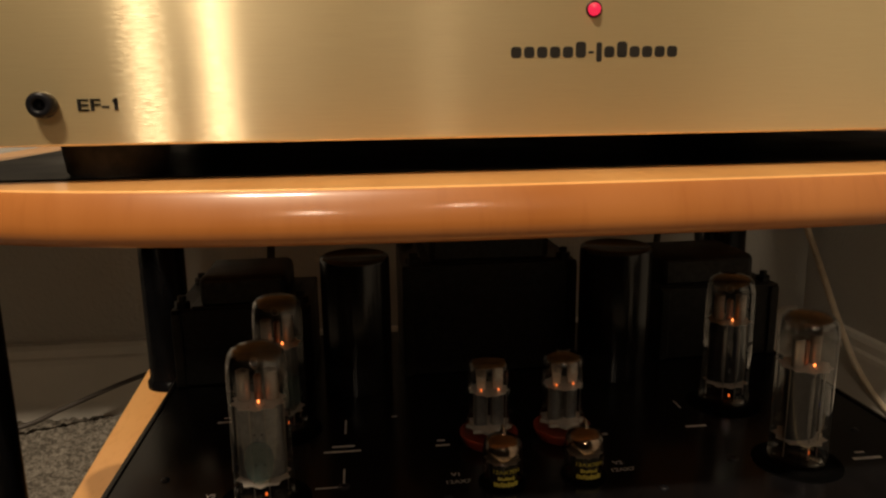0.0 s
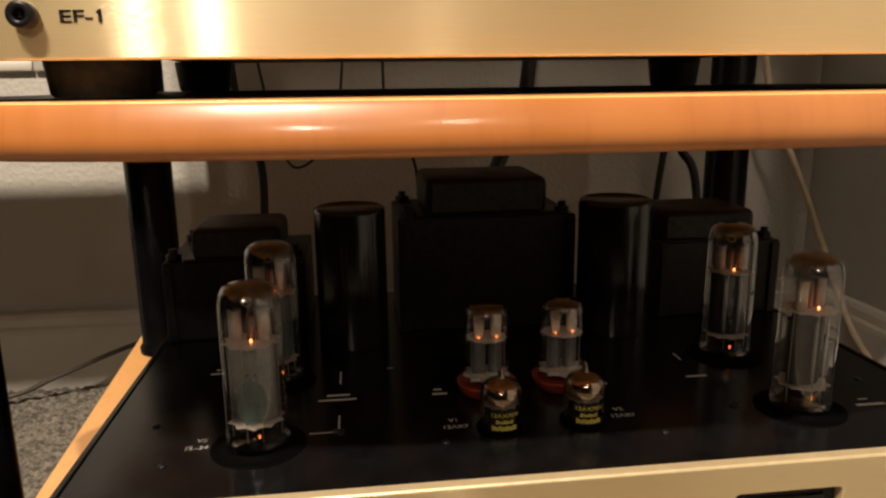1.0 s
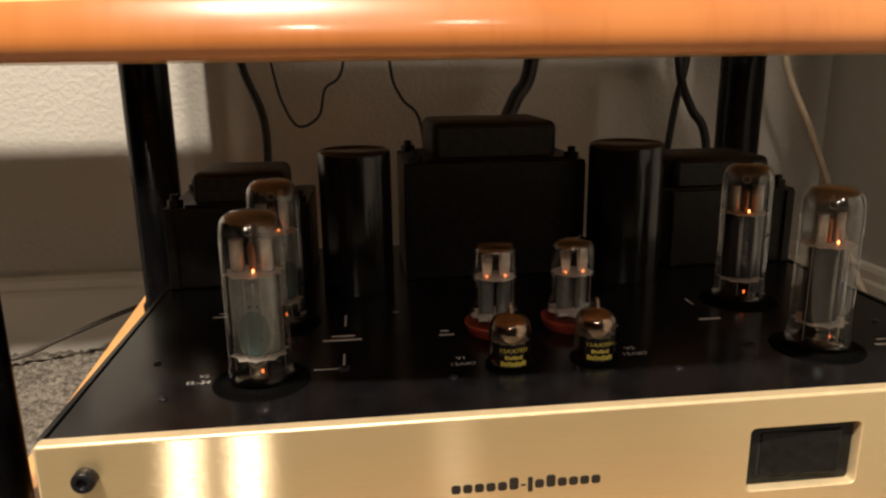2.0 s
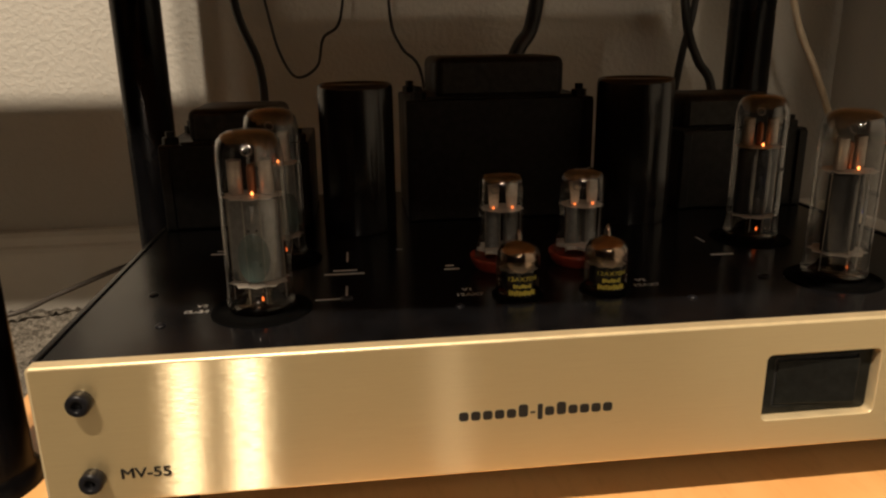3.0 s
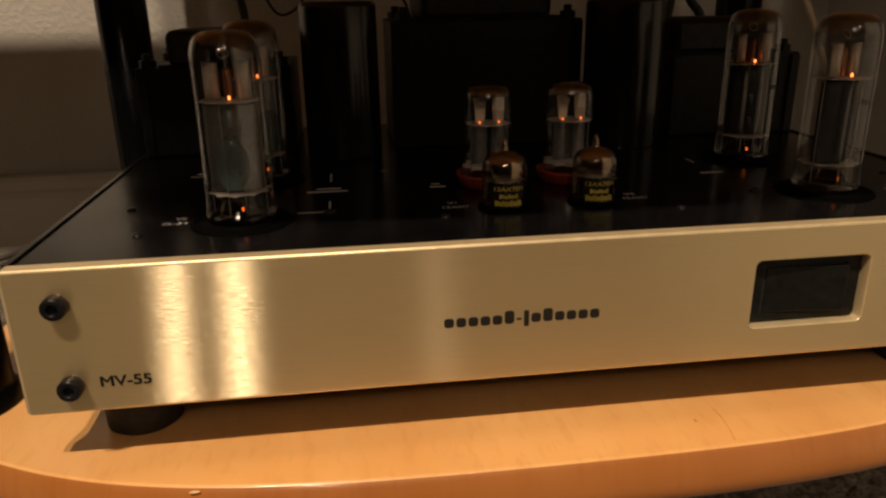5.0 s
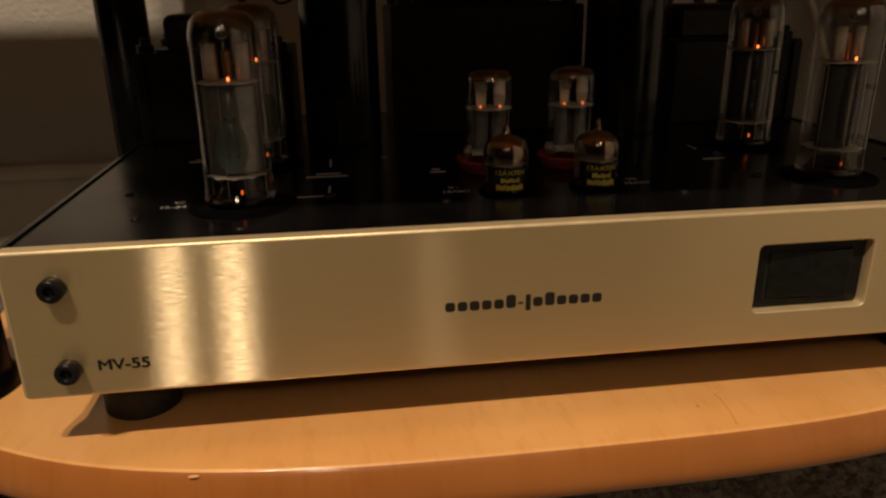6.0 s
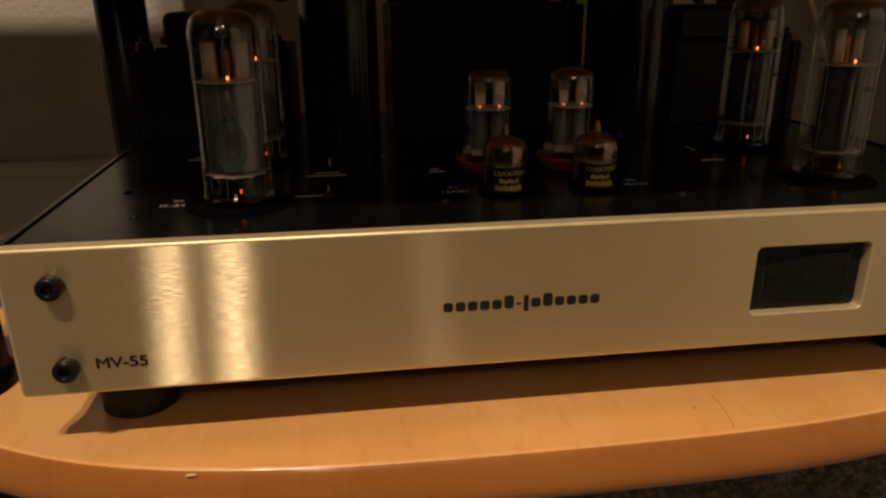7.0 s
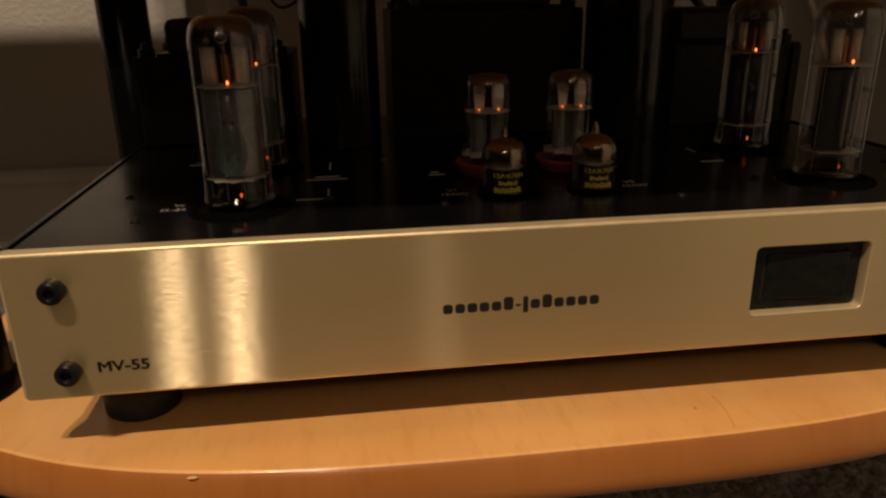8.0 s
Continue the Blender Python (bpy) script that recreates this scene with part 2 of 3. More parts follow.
def lathe(profile, steps=40, bm=None, m=None):
    """A turned body about z from (radius, height) pairs."""
    bm = bm or bmesh.new()
    m = m or Matrix()
    rings = []
    for r, z in profile:
        if r < 1e-6:
            rings.append([bm.verts.new(m @ Vector((0, 0, z)))])
        else:
            rings.append([bm.verts.new(m @ Vector((r * math.cos(2 * math.pi * i / steps), r * math.sin(2 * math.pi * i / steps), z))) for i in range(steps)])
    for a, b in zip(rings, rings[1:]):
        for i in range(steps):
            j = (i + 1) % steps
            if len(a) == 1 and len(b) == 1:
                continue
            if len(a) == 1:
                bm.faces.new((a[0], b[j], b[i])[::-1])
            elif len(b) == 1:
                bm.faces.new((a[i], a[j], b[0]))
            else:
                bm.faces.new((a[i], a[j], b[j], b[i]))
    return bm


def sweep(points, radius, sides=10, smooth=6):
    """A round cable through points."""
    pts = [Vector(p) for p in points]
    path = []
    for i in range(len(pts) - 1):
        p0, p1, p2, p3 = pts[max(i - 1, 0)], pts[i], pts[i + 1], pts[min(i + 2, len(pts) - 1)]
        for k in range(smooth):
            t = k / smooth
            path.append(0.5 * ((2 * p1) + (p2 - p0) * t + (2 * p0 - 5 * p1 + 4 * p2 - p3) * t * t + (3 * p1 - p0 - 3 * p2 + p3) * t ** 3))
    path.append(pts[-1])
    bm = bmesh.new()
    rings = []
    for i, p in enumerate(path):
        d = (path[min(i + 1, len(path) - 1)] - path[max(i - 1, 0)]).normalized()
        u = d.cross(Vector((0.3, 1, 0.2))).normalized()
        v = d.cross(u)
        rings.append([bm.verts.new(p + radius * (u * math.cos(2 * math.pi * k / sides) + v * math.sin(2 * math.pi * k / sides))) for k in range(sides)])
    for a, b in zip(rings, rings[1:]):
        for k in range(sides):
            bm.faces.new((a[k], a[(k + 1) % sides], b[(k + 1) % sides], b[k]))
    bm.faces.new(rings[0][::-1])
    bm.faces.new(rings[-1])
    bmesh.ops.recalc_face_normals(bm, faces=bm.faces)
    return bm


def lettering(text, size, m, material, parent, name="lettering", depth=0.0002, bold=0.0, width=None):
    """Words in the built-in font, as a thin mesh; upright on a front when m turns them so."""
    curve = bpy.data.curves.new("letters", "FONT")
    curve.body, curve.size, curve.extrude = text, size, depth
    curve.align_x, curve.align_y = "CENTER", "CENTER"
    curve.resolution_u = 4
    tmp = new("letters", curve)
    bpy.context.view_layer.update()
    me = bpy.data.meshes.new_from_object(tmp.evaluated_get(bpy.context.evaluated_depsgraph_get()))
    bpy.data.objects.remove(tmp)
    xs = [v.co.x for v in me.vertices]
    stretch = width / (max(xs) - min(xs)) if width else 1.0
    for v in me.vertices:
        v.co.x *= stretch
    strokes = bmesh.new()
    for k in (-1, 0, 1):
        shifted = me.copy()
        shifted.transform(Matrix.Translation((k * bold, 0, abs(k) * 0.00002)))
        strokes.from_mesh(shifted)
        bpy.data.meshes.remove(shifted)
    strokes.to_mesh(me)
    strokes.free()
    me.transform(m)
    me.materials.clear()
    me.materials.append(material)
    ob = new(name, me)
    ob.parent = parent
    return ob


FRONT = Matrix.Rotation(radians(90), 4, "X")


# ---- room ----
FLOOR, BACK, RIGHT, CEIL = -0.205, 0.66, 0.80, 2.20


def structure(name, bm, material, label, smooth=False):
    return tagged(part(name, bm, material, smooth=smooth), label, name.rstrip("_0123456789").split("_")[0], kind="structure")


structure("floor", block(-4.4, 1.0, -5.2, 0.8, FLOOR - 0.12, FLOOR - 0.004), CARPET, "speckled beige carpeted floor")
structure("wall_back", block(-4.4, 0.95, BACK, BACK + 0.12, FLOOR - 0.05, CEIL), WALL, "off-white wall with a rough sprayed texture")
structure("wall_right", block(RIGHT, RIGHT + 0.12, -5.2, BACK - 0.001, FLOOR - 0.05, CEIL), WALL, "off-white textured side wall")
structure("wall_left", block(-4.4, -4.28, -5.2, BACK - 0.001, FLOOR - 0.05, CEIL), WALL_DARK, "unseen wall, darkened to bounce less light")
structure("wall_front", block(-4.27, RIGHT - 0.001, -5.2, -5.08, FLOOR - 0.05, CEIL), WALL_DARK, "unseen wall, darkened to bounce less light")
structure("ceiling", block(-4.4, 0.95, -5.2, 0.8, CEIL + 0.001, CEIL + 0.12), WALL, "off-white ceiling")


def baseboard_profile(length):
    """A skirting board along x, its back at y = 0, with an eased top."""
    bm = bmesh.new()
    prof = [(0, 0), (-0.013, 0), (-0.013, 0.078), (-0.012, 0.084), (-0.0095, 0.088), (-0.009, 0.098), (-0.0065, 0.104), (0, 0.106)]
    ends = [[bm.verts.new((x, y, z)) for y, z in prof] for x in (0, length)]
    for i in range(len(prof)):
        j = (i + 1) % len(prof)
        bm.faces.new((ends[0][i], ends[1][i], ends[1][j], ends[0][j]))
    bm.faces.new(ends[0][::-1])
    bm.faces.new(ends[1])
    bmesh.ops.recalc_face_normals(bm, faces=bm.faces)
    return bm


base = structure("baseboard", baseboard_profile(5.06), TRIM, "white-painted skirting board against the wall")
base.location = (-4.27, BACK, FLOOR)
base = structure("baseboard", baseboard_profile(4.0), TRIM, "white-painted skirting board against the side wall")
base.matrix_basis = pose(RIGHT, BACK - 0.014, FLOOR, 0, 0, -90)


def carpet():
    """Looped pile as a rough sheet, fine where it is seen."""
    rng = np.random.default_rng(5)
    nx, ny = 300, 210
    xs, ys = np.linspace(-0.75, 0.799, nx), np.linspace(-0.45, 0.645, ny)
    z = FLOOR + 0.008 * rng.random((ny, nx)) - 0.003
    verts = [(xs[i] + 0.002 * rng.random(), ys[j] + 0.002 * rng.random(), z[j, i]) for j in range(ny) for i in range(nx)]
    faces = [(j * nx + i, j * nx + i + 1, (j + 1) * nx + i + 1, (j + 1) * nx + i) for j in range(ny - 1) for i in range(nx - 1)]
    me = bpy.data.meshes.new("carpet")
    me.from_pydata(verts, [], faces)
    for poly in me.polygons:
        poly.use_smooth = True
    me.materials.append(CARPET)
    return tagged(new("carpet", me), "speckled beige looped carpet on the floor", "carpet", kind="stuff")


carpet()


def wall_box():
    """A pale electrical frame with an open dark middle."""
    ob = thing("wall_box", "pale plastic wall box with a dark open middle", "outlet", (-0.279, BACK, 0.272))
    bm = bmesh.new()
    for x0, x1, z0, z1 in ((-0.06, -0.045, -0.065, 0.065), (0.045, 0.06, -0.065, 0.065), (-0.044, 0.044, -0.065, -0.05), (-0.044, 0.044, 0.05, 0.065)):
        block(x0, x1, -0.009, -0.0005, z0, z1, 0.0015, 1, bm)
    part("frame", bm, TRIM, ob)
    part("recess", block(-0.0445, 0.0445, -0.004, -0.0005, -0.0495, 0.0495), DARK_HOLE, ob, "dark recess")
    return ob


wall_box()

# ---- rack ----
CX = 0.2355


def shelf_outline(back, nose, mid):
    """Bowed front, straight sides and back with rounded corners, counter-clockwise, with outward normals."""
    x0, x1, r = -0.098, 0.597, 0.02
    bow = lambda x: nose + 0.12 * (x - mid) ** 2 + 7.3 * (x - mid) ** 4
    pts = []
    for i in range(61):
        x = x0 + r + (x1 - x0 - 2 * r) * i / 60
        pts.append((x, bow(x)))
    lean = lambda x: math.degrees(math.atan(0.24 * (x - mid) + 29.2 * (x - mid) ** 3))
    xr, xl = x1 - r, x0 + r
    ar, al = lean(xr) - 90, lean(xl) - 90
    cr = (xr - r * math.cos(radians(ar)), bow(xr) - r * math.sin(radians(ar)))
    cl = (xl - r * math.cos(radians(al)), bow(xl) - r * math.sin(radians(al)))
    for (cx, cy), a0, a1 in ((cr, ar, 0), ((0.61 - r, back - r), 0, 90), ((-0.112 + r, back - r), 90, 180), (cl, 180, al + 360)):
        for k in range(1, 9):
            a = radians(a0 + (a1 - a0) * k / 8)
            pts.append((cx + r * math.cos(a), cy + r * math.sin(a)))
    pts.pop()
    out = []
    for i, p in enumerate(pts):
        a, b = Vector(pts[i - 1]), Vector(pts[(i + 1) % len(pts)])
        d = (b - a).normalized()
        out.append((Vector(p), Vector((d.y, -d.x))))
    return out


def shelf_board(top, nose, mid, back=0.555, thick=0.025):
    """A board with a full rounded nose and a crisp upper arris."""
    prof = [(0.0068, 0.0), (0.0060, -0.0002), (0.0054, -0.0008), (0.0042, -0.003), (0.0026, -0.0065), (0.0012, -0.0105), (0.0003, -0.0145), (0.0, -0.0175), (0.0005, -0.0205), (0.002, -0.0232), (0.0045, -0.025)]
    outline = shelf_outline(back, nose, mid)
    bm = bmesh.new()
    rings = [[bm.verts.new((p.x - n.x * d, p.y - n.y * d, top + z * thick / 0.025)) for p, n in outline] for d, z in prof]
    count = len(outline)
    for k, (a, b) in enumerate(zip(rings, rings[1:])):
        for i in range(count):
            # Below the arris the faces take the nose wood with its shade painted in.
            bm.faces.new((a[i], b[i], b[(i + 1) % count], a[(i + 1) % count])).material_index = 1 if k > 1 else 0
    caps = [bm.faces.new(rings[0]), bm.faces.new(rings[-1][::-1])]
    bmesh.ops.recalc_face_normals(bm, faces=bm.faces)
    for f in caps:
        for e in f.edges:
            e.smooth = False
    return bm


LOW, MID, TOP = -0.095, 0.1818, 0.56
rack = thing("audio_rack", "maple-veneered audio rack with bowed shelves on black posts", "rack", (0, 0, 0))
part("shelf", shelf_board(LOW, -0.0348, 0.235), MAPLE, rack, "orange maple shelf with a rounded bowed front")
low_shelf = bpy.data.objects["shelf"]
part("scratch", sweep(((0.3185, 0.004, LOW), (0.3188, -0.006, LOW), (0.317, -0.018, LOW), (0.3155, -0.0245, LOW)), 0.0002, 6), SCRATCH, low_shelf, "dark scratch in the veneer")
part("dent", lathe([(0.0007, 0.0), (0.0005, 0.0001), (0, 0.00015)], 14, m=Matrix.Translation((0.305, -0.006, LOW)) @ Matrix.Diagonal((1, 1.8, 1, 1))), SCRATCH, low_shelf, "small dark dent")
part("chip", lathe([(0.0024, -0.0004), (0.0018, 0.0001), (0, 0.0003)], 14, m=Matrix.Translation((0.0705, -0.0228, LOW - 0.0013)) @ Matrix.Rotation(radians(55), 4, "X") @ Matrix.Diagonal((1, 0.26, 0.5, 1))), CHIP, low_shelf, "pale chip in the rounded edge")
shelf_mid = part("shelf", shelf_board(MID, -0.0455, CX, 0.13, 0.0212), MAPLE, rack, "orange maple shelf, black where the preamplifier shades it")
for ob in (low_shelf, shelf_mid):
    ob.data.materials.append(SHADED_EDGE)
part("shelf_panel", block(-0.088, 0.585, 0.1302, 0.405, MID - 0.01, MID - 0.0004, 0.001, 1), MAPLE, rack, "thin maple panel behind the shelf's thick front", smooth=False)
for x in (-0.064, 0.57):
    part("bracket", block(x - 0.009, x + 0.009, 0.4055, 0.461, MID - 0.006, MID - 0.001, 0.0008, 1), BLACK_SATIN, rack, smooth=False)
# Thin black sheet on the wood in place of the faceplate's cast shadow.
part("shadow_sheet", block(-0.05, 0.557, 0.014, 0.39, MID - 0.002, MID + 0.0008, 0.0004, 1), SHADOW_BLACK, shelf_mid, "black sheet for the preamplifier's shadow", smooth=False)
# Unseen board added above the view; its left overhang shades the back wall.
bm = block(-0.104, 0.66, -0.02, 0.235, TOP - 0.024, TOP, 0.004)
block(-0.5, -0.1, 0.085, 0.235, TOP - 0.0235, TOP - 0.0005, 0.004, bm=bm)
part("top_shade_board", bm, MAPLE, rack, smooth=False)


def post(x, y):
    z = FLOOR
    prof = [(0, z), (0.012, z), (0.024, z + 0.012), (0.024, LOW - 0.026), (0.0265, LOW - 0.025), (0.0265, LOW + 0.006), (0.0245, LOW + 0.0085), (0.0235, LOW + 0.012), (0.0235, TOP - 0.02), (0, TOP - 0.02)]
    part("post", lathe(prof, 36, m=Matrix.Translation((x, y, 0))), POST_LACQUER, rack)


for px, py in ((-0.061, 0.068), (-0.066, 0.48), (0.567, 0.068), (0.572, 0.48)):
    post(px, py)
# Unseen box, added to end the lit patch of wall on its right.
shade_box = thing("wall_shade_box", "unseen black box over the rack that shades the wall", "amplifier", (0, 0, TOP))
part("case", block(-0.125, 0.56, 0.0, 0.23, 0.001, 0.42, 0.003), BLACK_IRON, shade_box, smooth=False)


# ---- front panels ----
def grain_uv(bm):
    """UVs that run along z, to lay the brushed grain crosswise."""
    uv = bm.loops.layers.uv.new("grain")
    for f in bm.faces:
        for loop in f.loops:
            loop[uv].uv = (loop.vert.co.z, loop.vert.co.x + 0.31 * loop.vert.co.y)
    return bm


def rounded_rect(x0, x1, z0, z1, r, steps=5):
    """Corner-rounded outline in the xz plane, counter-clockwise."""
    out = []
    for cx, cz, a0 in ((x1 - r, z1 - r, 0), (x0 + r, z1 - r, 90), (x0 + r, z0 + r, 180), (x1 - r, z0 + r, 270)):
        for k in range(steps + 1):
            a = radians(a0 + 90 * k / steps)
            out.append((cx + r * math.cos(a), cz + r * math.sin(a)))
    return out


def faceplate(parent, label, x0, x1, z0, z1, depth, hole=None, at=(0, 0, 0), ease=0.0016):
    """A thick plate with rounded corners and edges; hole (x0, x1, z0, z1, radius) goes right through."""
    bm = bmesh.new()

    def ring(d, y, shape, r):
        return [bm.verts.new((x, y, z)) for x, z in rounded_rect(shape[0] + d, shape[1] - d, shape[2] + d, shape[3] - d, max(r - d, 0.0002))]

    def skin(a, b):
        for i in range(len(a)):
            j = (i + 1) % len(a)
            bm.faces.new((a[i], b[i], b[j], a[j])).smooth = True

    def edges_of(loop):
        return [bm.edges.get((loop[i], loop[(i + 1) % len(loop)])) for i in range(len(loop))]

    outer = [ring(ease * (1 - math.sin(radians(a))), ease * (1 - math.cos(radians(a))), (x0, x1, z0, z1), 0.0026) for a in (0, 22, 45, 67, 90)]
    outer.append(ring(0, depth, (x0, x1, z0, z1), 0.0026))
    for a, b in zip(outer, outer[1:]):
        skin(a, b)
    border = edges_of(outer[0])
    if hole:
        inner = [ring(-0.0006 * (1 - math.sin(radians(a))), 0.0006 * (1 - math.cos(radians(a))), hole[:4], hole[4]) for a in (0, 45, 90)]
        inner.append(ring(0, depth, hole[:4], hole[4]))
        for a, b in zip(inner, inner[1:]):
            skin(b, a)
        border += edges_of(inner[0])
    done = set(bm.faces)
    bmesh.ops.triangle_fill(bm, use_beauty=True, edges=border)
    bmesh.ops.recalc_face_normals(bm, faces=bm.faces)
    for f in bm.faces:
        f.smooth = f in done
    curved = [f.smooth for f in bm.faces]
    ob = part("faceplate", grain_uv(bm), GOLD, parent, label, at)
    ob.data.materials.append(GOLD_EDGE)
    for poly, smooth in zip(ob.data.polygons, curved):
        poly.use_smooth, poly.material_index = smooth, int(smooth)
    return ob


def cap_screw(parent, x, z, y=0.0, r=0.0051, out=0.0064):
    """A black socket-head screw with a washer step and a hollow."""
    m = Matrix.Translation((x, y, z)) @ Matrix.Rotation(radians(90), 4, "X")
    prof = [(r * 0.86, 0.0), (r, 0.0008), (r, out - 0.0012), (r * 0.86, out), (r * 0.5, out), (r * 0.44, out - 0.0006), (r * 0.4, out - 0.003), (0, out - 0.0034)]
    return part("screw", lathe(prof, 28, m=m), BLACK_SATIN, parent, "black socket-head screw")


def name_bar(x0, x1, y, z0, z1):
    """One printed bar with rounded ends."""
    bm = bmesh.new()
    r = 0.3 * min(x1 - x0, z1 - z0)
    front = [bm.verts.new((x, y - 0.0002, z)) for x, z in rounded_rect(x0, x1, z0, z1, r, 3)]
    back = [bm.verts.new((v.co.x, y, v.co.z)) for v in front]
    bm.faces.new(front)
    for i in range(len(front)):
        j = (i + 1) % len(front)
        bm.faces.new((front[i], back[i], back[j], front[j]))
    bmesh.ops.recalc_face_normals(bm, faces=bm.faces)
    return bm


def word_bars(parent, pattern, x0, x1, z, height, y, material):
    """A maker's name as a row of plain bars: s short, t tall, d dropped, - a dash."""
    widths = [0.62 if k in "-d" else 1.0 for k in pattern]
    unit, x = (x1 - x0) / sum(widths), x0
    for kind, w in zip(pattern, widths):
        a, b = x + unit * 0.1, x + unit * (w - 0.1)
        x += unit * w
        low, high = z, z + height * 0.66
        if kind == "-":
            low, high = z + height * 0.24, z + height * 0.38
        elif kind == "t":
            high = z + height * 0.94
        elif kind == "d":
            low, high = z - height * 0.26, z + height * 0.9
        part("name_bar", name_bar(a, b, y, low, high), material, parent, smooth=False)


# ---- preamplifier on the middle shelf ----
EFY = -0.004
SEAT = MID + 0.0008
pre = thing("phono_preamplifier", "champagne-gold brushed metal preamplifier on the middle shelf", "amplifier", (0, 0, SEAT))
faceplate(pre, "brushed champagne-gold faceplate", -0.016, 0.5, 0.0147, 0.1072, 0.006, at=(0, EFY, 0), ease=0.0009)
part("case", block(0.004, 0.476, EFY + 0.0065, 0.40, 0.0245, 0.103, 0.002), BLACK_IRON, pre, "black metal case", smooth=False)
cap_screw(pre, 0.0272, 0.2135 - SEAT, EFY)
lettering("EF-1", 0.0066, Matrix.Translation((0.0475, EFY - 0.0002, 0.213 - SEAT)) @ FRONT, BLACK_INK, pre, bold=0.00016, width=0.0148)
flag = bmesh.new()
flag.faces.new([flag.verts.new((x, EFY - 0.00035, z - SEAT)) for x, z in ((0.0526, 0.21415), (0.0545, 0.2149), (0.0545, 0.2159), (0.0538, 0.2159), (0.0526, 0.2150))])
part("lettering", flag, BLACK_INK, pre, smooth=False)
word_bars(pre, "ssssst-dstssss", 0.212, 0.285, 0.2298 - SEAT, 0.0068, EFY, BLACK_INK)
m = Matrix.Translation((0.2475, EFY, 0.2492 - SEAT)) @ Matrix.Rotation(radians(90), 4, "X")
part("pilot_lamp", lathe([(0.0026, 0), (0.0026, 0.0012), (0.0022, 0.0026), (0.0012, 0.0034), (0, 0.0036)], 24, m=m), LED_RED, pre, "glowing red pilot lamp")
part("lamp_collar", lathe([(0.0034, 0), (0.0034, 0.0006), (0.0028, 0.0008), (0.0027, 0)], 24, m=m), BLACK_SATIN, pre)
for fx, fy in ((0.0405, 0.034), (0.4445, 0.034), (0.0195, 0.37), (0.452, 0.37)):
    part("foot", lathe([(0, 0), (0.0195, 0), (0.0212, 0.0016), (0.0238, 0.024), (0.0228, 0.0248), (0, 0.0248)], 40), RUBBER, pre, "black rubber foot", (fx, fy, 0.0))

# ---- valve amplifier on the lower shelf ----
AMP = LOW
amp = thing("valve_amplifier", "champagne-gold fronted valve amplifier with a black deck", "amplifier", (0, 0, AMP))
UP = -AMP
PB = UP - 0.0665
HOLE = (0.3303, 0.3886, UP - 0.0502, UP - 0.0160, 0.0028)
faceplate(amp, "brushed champagne-gold faceplate with a rounded switch opening", 0.0, 0.491, PB, UP + 0.0008, 0.0065, HOLE)


def rocker_switch():
    """A black bezel set behind the plate, with a rocker tilted into its frame."""
    x0, x1, z0, z1 = HOLE[0] + 0.0004, HOLE[1] - 0.0004, HOLE[2] + 0.0004, HOLE[3] - 0.0004
    bezel = bmesh.new()
    wide = 0.0075
    loops = []
    for d, y, r in ((0.0, 0.0066, 0.0026), (0.0, 0.0058, 0.0026), (0.0006, 0.0053, 0.0022), (wide - 0.0006, 0.0053, 0.001), (wide, 0.0057, 0.0008), (wide, 0.0066, 0.0008)):
        dz = d * 0.55
        loops.append([bezel.verts.new((x, y, z)) for x, z in rounded_rect(x0 + d, x1 - d, z0 + dz, z1 - dz, r)])
    for a, b in zip(loops, loops[1:]):
        for i in range(len(a)):
            j = (i + 1) % len(a)
            bezel.faces.new((a[i], b[i], b[j], a[j]))
    bmesh.ops.recalc_face_normals(bezel, faces=bezel.faces)
    switch = part("power_switch", bezel, SWITCH, amp, "black rocker power switch in a black bezel", smooth=False)
    px0, px1, pz0, pz1 = x0 + wide + 0.0012, x1 - wide - 0.0004, z0 + wide * 0.55 + 0.0003, z1 - wide * 0.55 - 0.0012
    rocker = block(px0, px1, 0.0026, 0.0064, pz0, pz1, 0.0007)
    bmesh.ops.bisect_plane(rocker, geom=list(rocker.verts) + list(rocker.edges) + list(rocker.faces), plane_co=((px0 + px1) / 2, 0, 0), plane_no=(1, 0, 0))
    for v in rocker.verts:
        if v.co.y < 0.0045:
            v.co.y += 0.003 * (1 - (v.co.x - px0) / (px1 - px0))
    part("paddle", rocker, SWITCH, switch, smooth=False)
    part("switch_well", block(x0 + 0.0005, x1 - 0.0005, 0.00642, 0.0066, z0 + 0.0005, z1 - 0.0005), DARK_HOLE, switch, smooth=False)


rocker_switch()
cap_screw(amp, 0.0213, UP - 0.0152)
cap_screw(amp, 0.0213, UP - 0.0527)
cap_screw(amp, 0.4697, UP - 0.0152)
cap_screw(amp, 0.4697, UP - 0.0527)
lettering("MV-55", 0.0069, Matrix.Translation((0.0432, -0.0002, UP - 0.0522)) @ FRONT, BLACK_INK, amp, bold=0.00016, width=0.0209)
word_bars(amp, "ssssst-dstssss", 0.182, 0.2555, UP - 0.0385, 0.0068, 0.0, BLACK_INK)
# chassis: open-sided tray with a lip along its deck
part("chassis", block(0.0033, 0.4876, 0.0067, 0.335, PB + 0.003, UP - 0.0022, 0.001), BLACK_DECK, amp, "black enamelled chassis", smooth=False)
deck = part("deck", block(0.0033, 0.4877, 0.0068, 0.337, UP - 0.002, UP, 0.0005, 1), BLACK_DECK, amp, "black enamelled deck plate", smooth=False)
for x0 in (-0.0002, 0.4878):
    part("side_lip", block(x0, x0 + 0.0034, 0.0068, 0.3375, UP - 0.016, UP + 0.0011, 0.0005, 1), BLACK_DECK, amp, smooth=False)
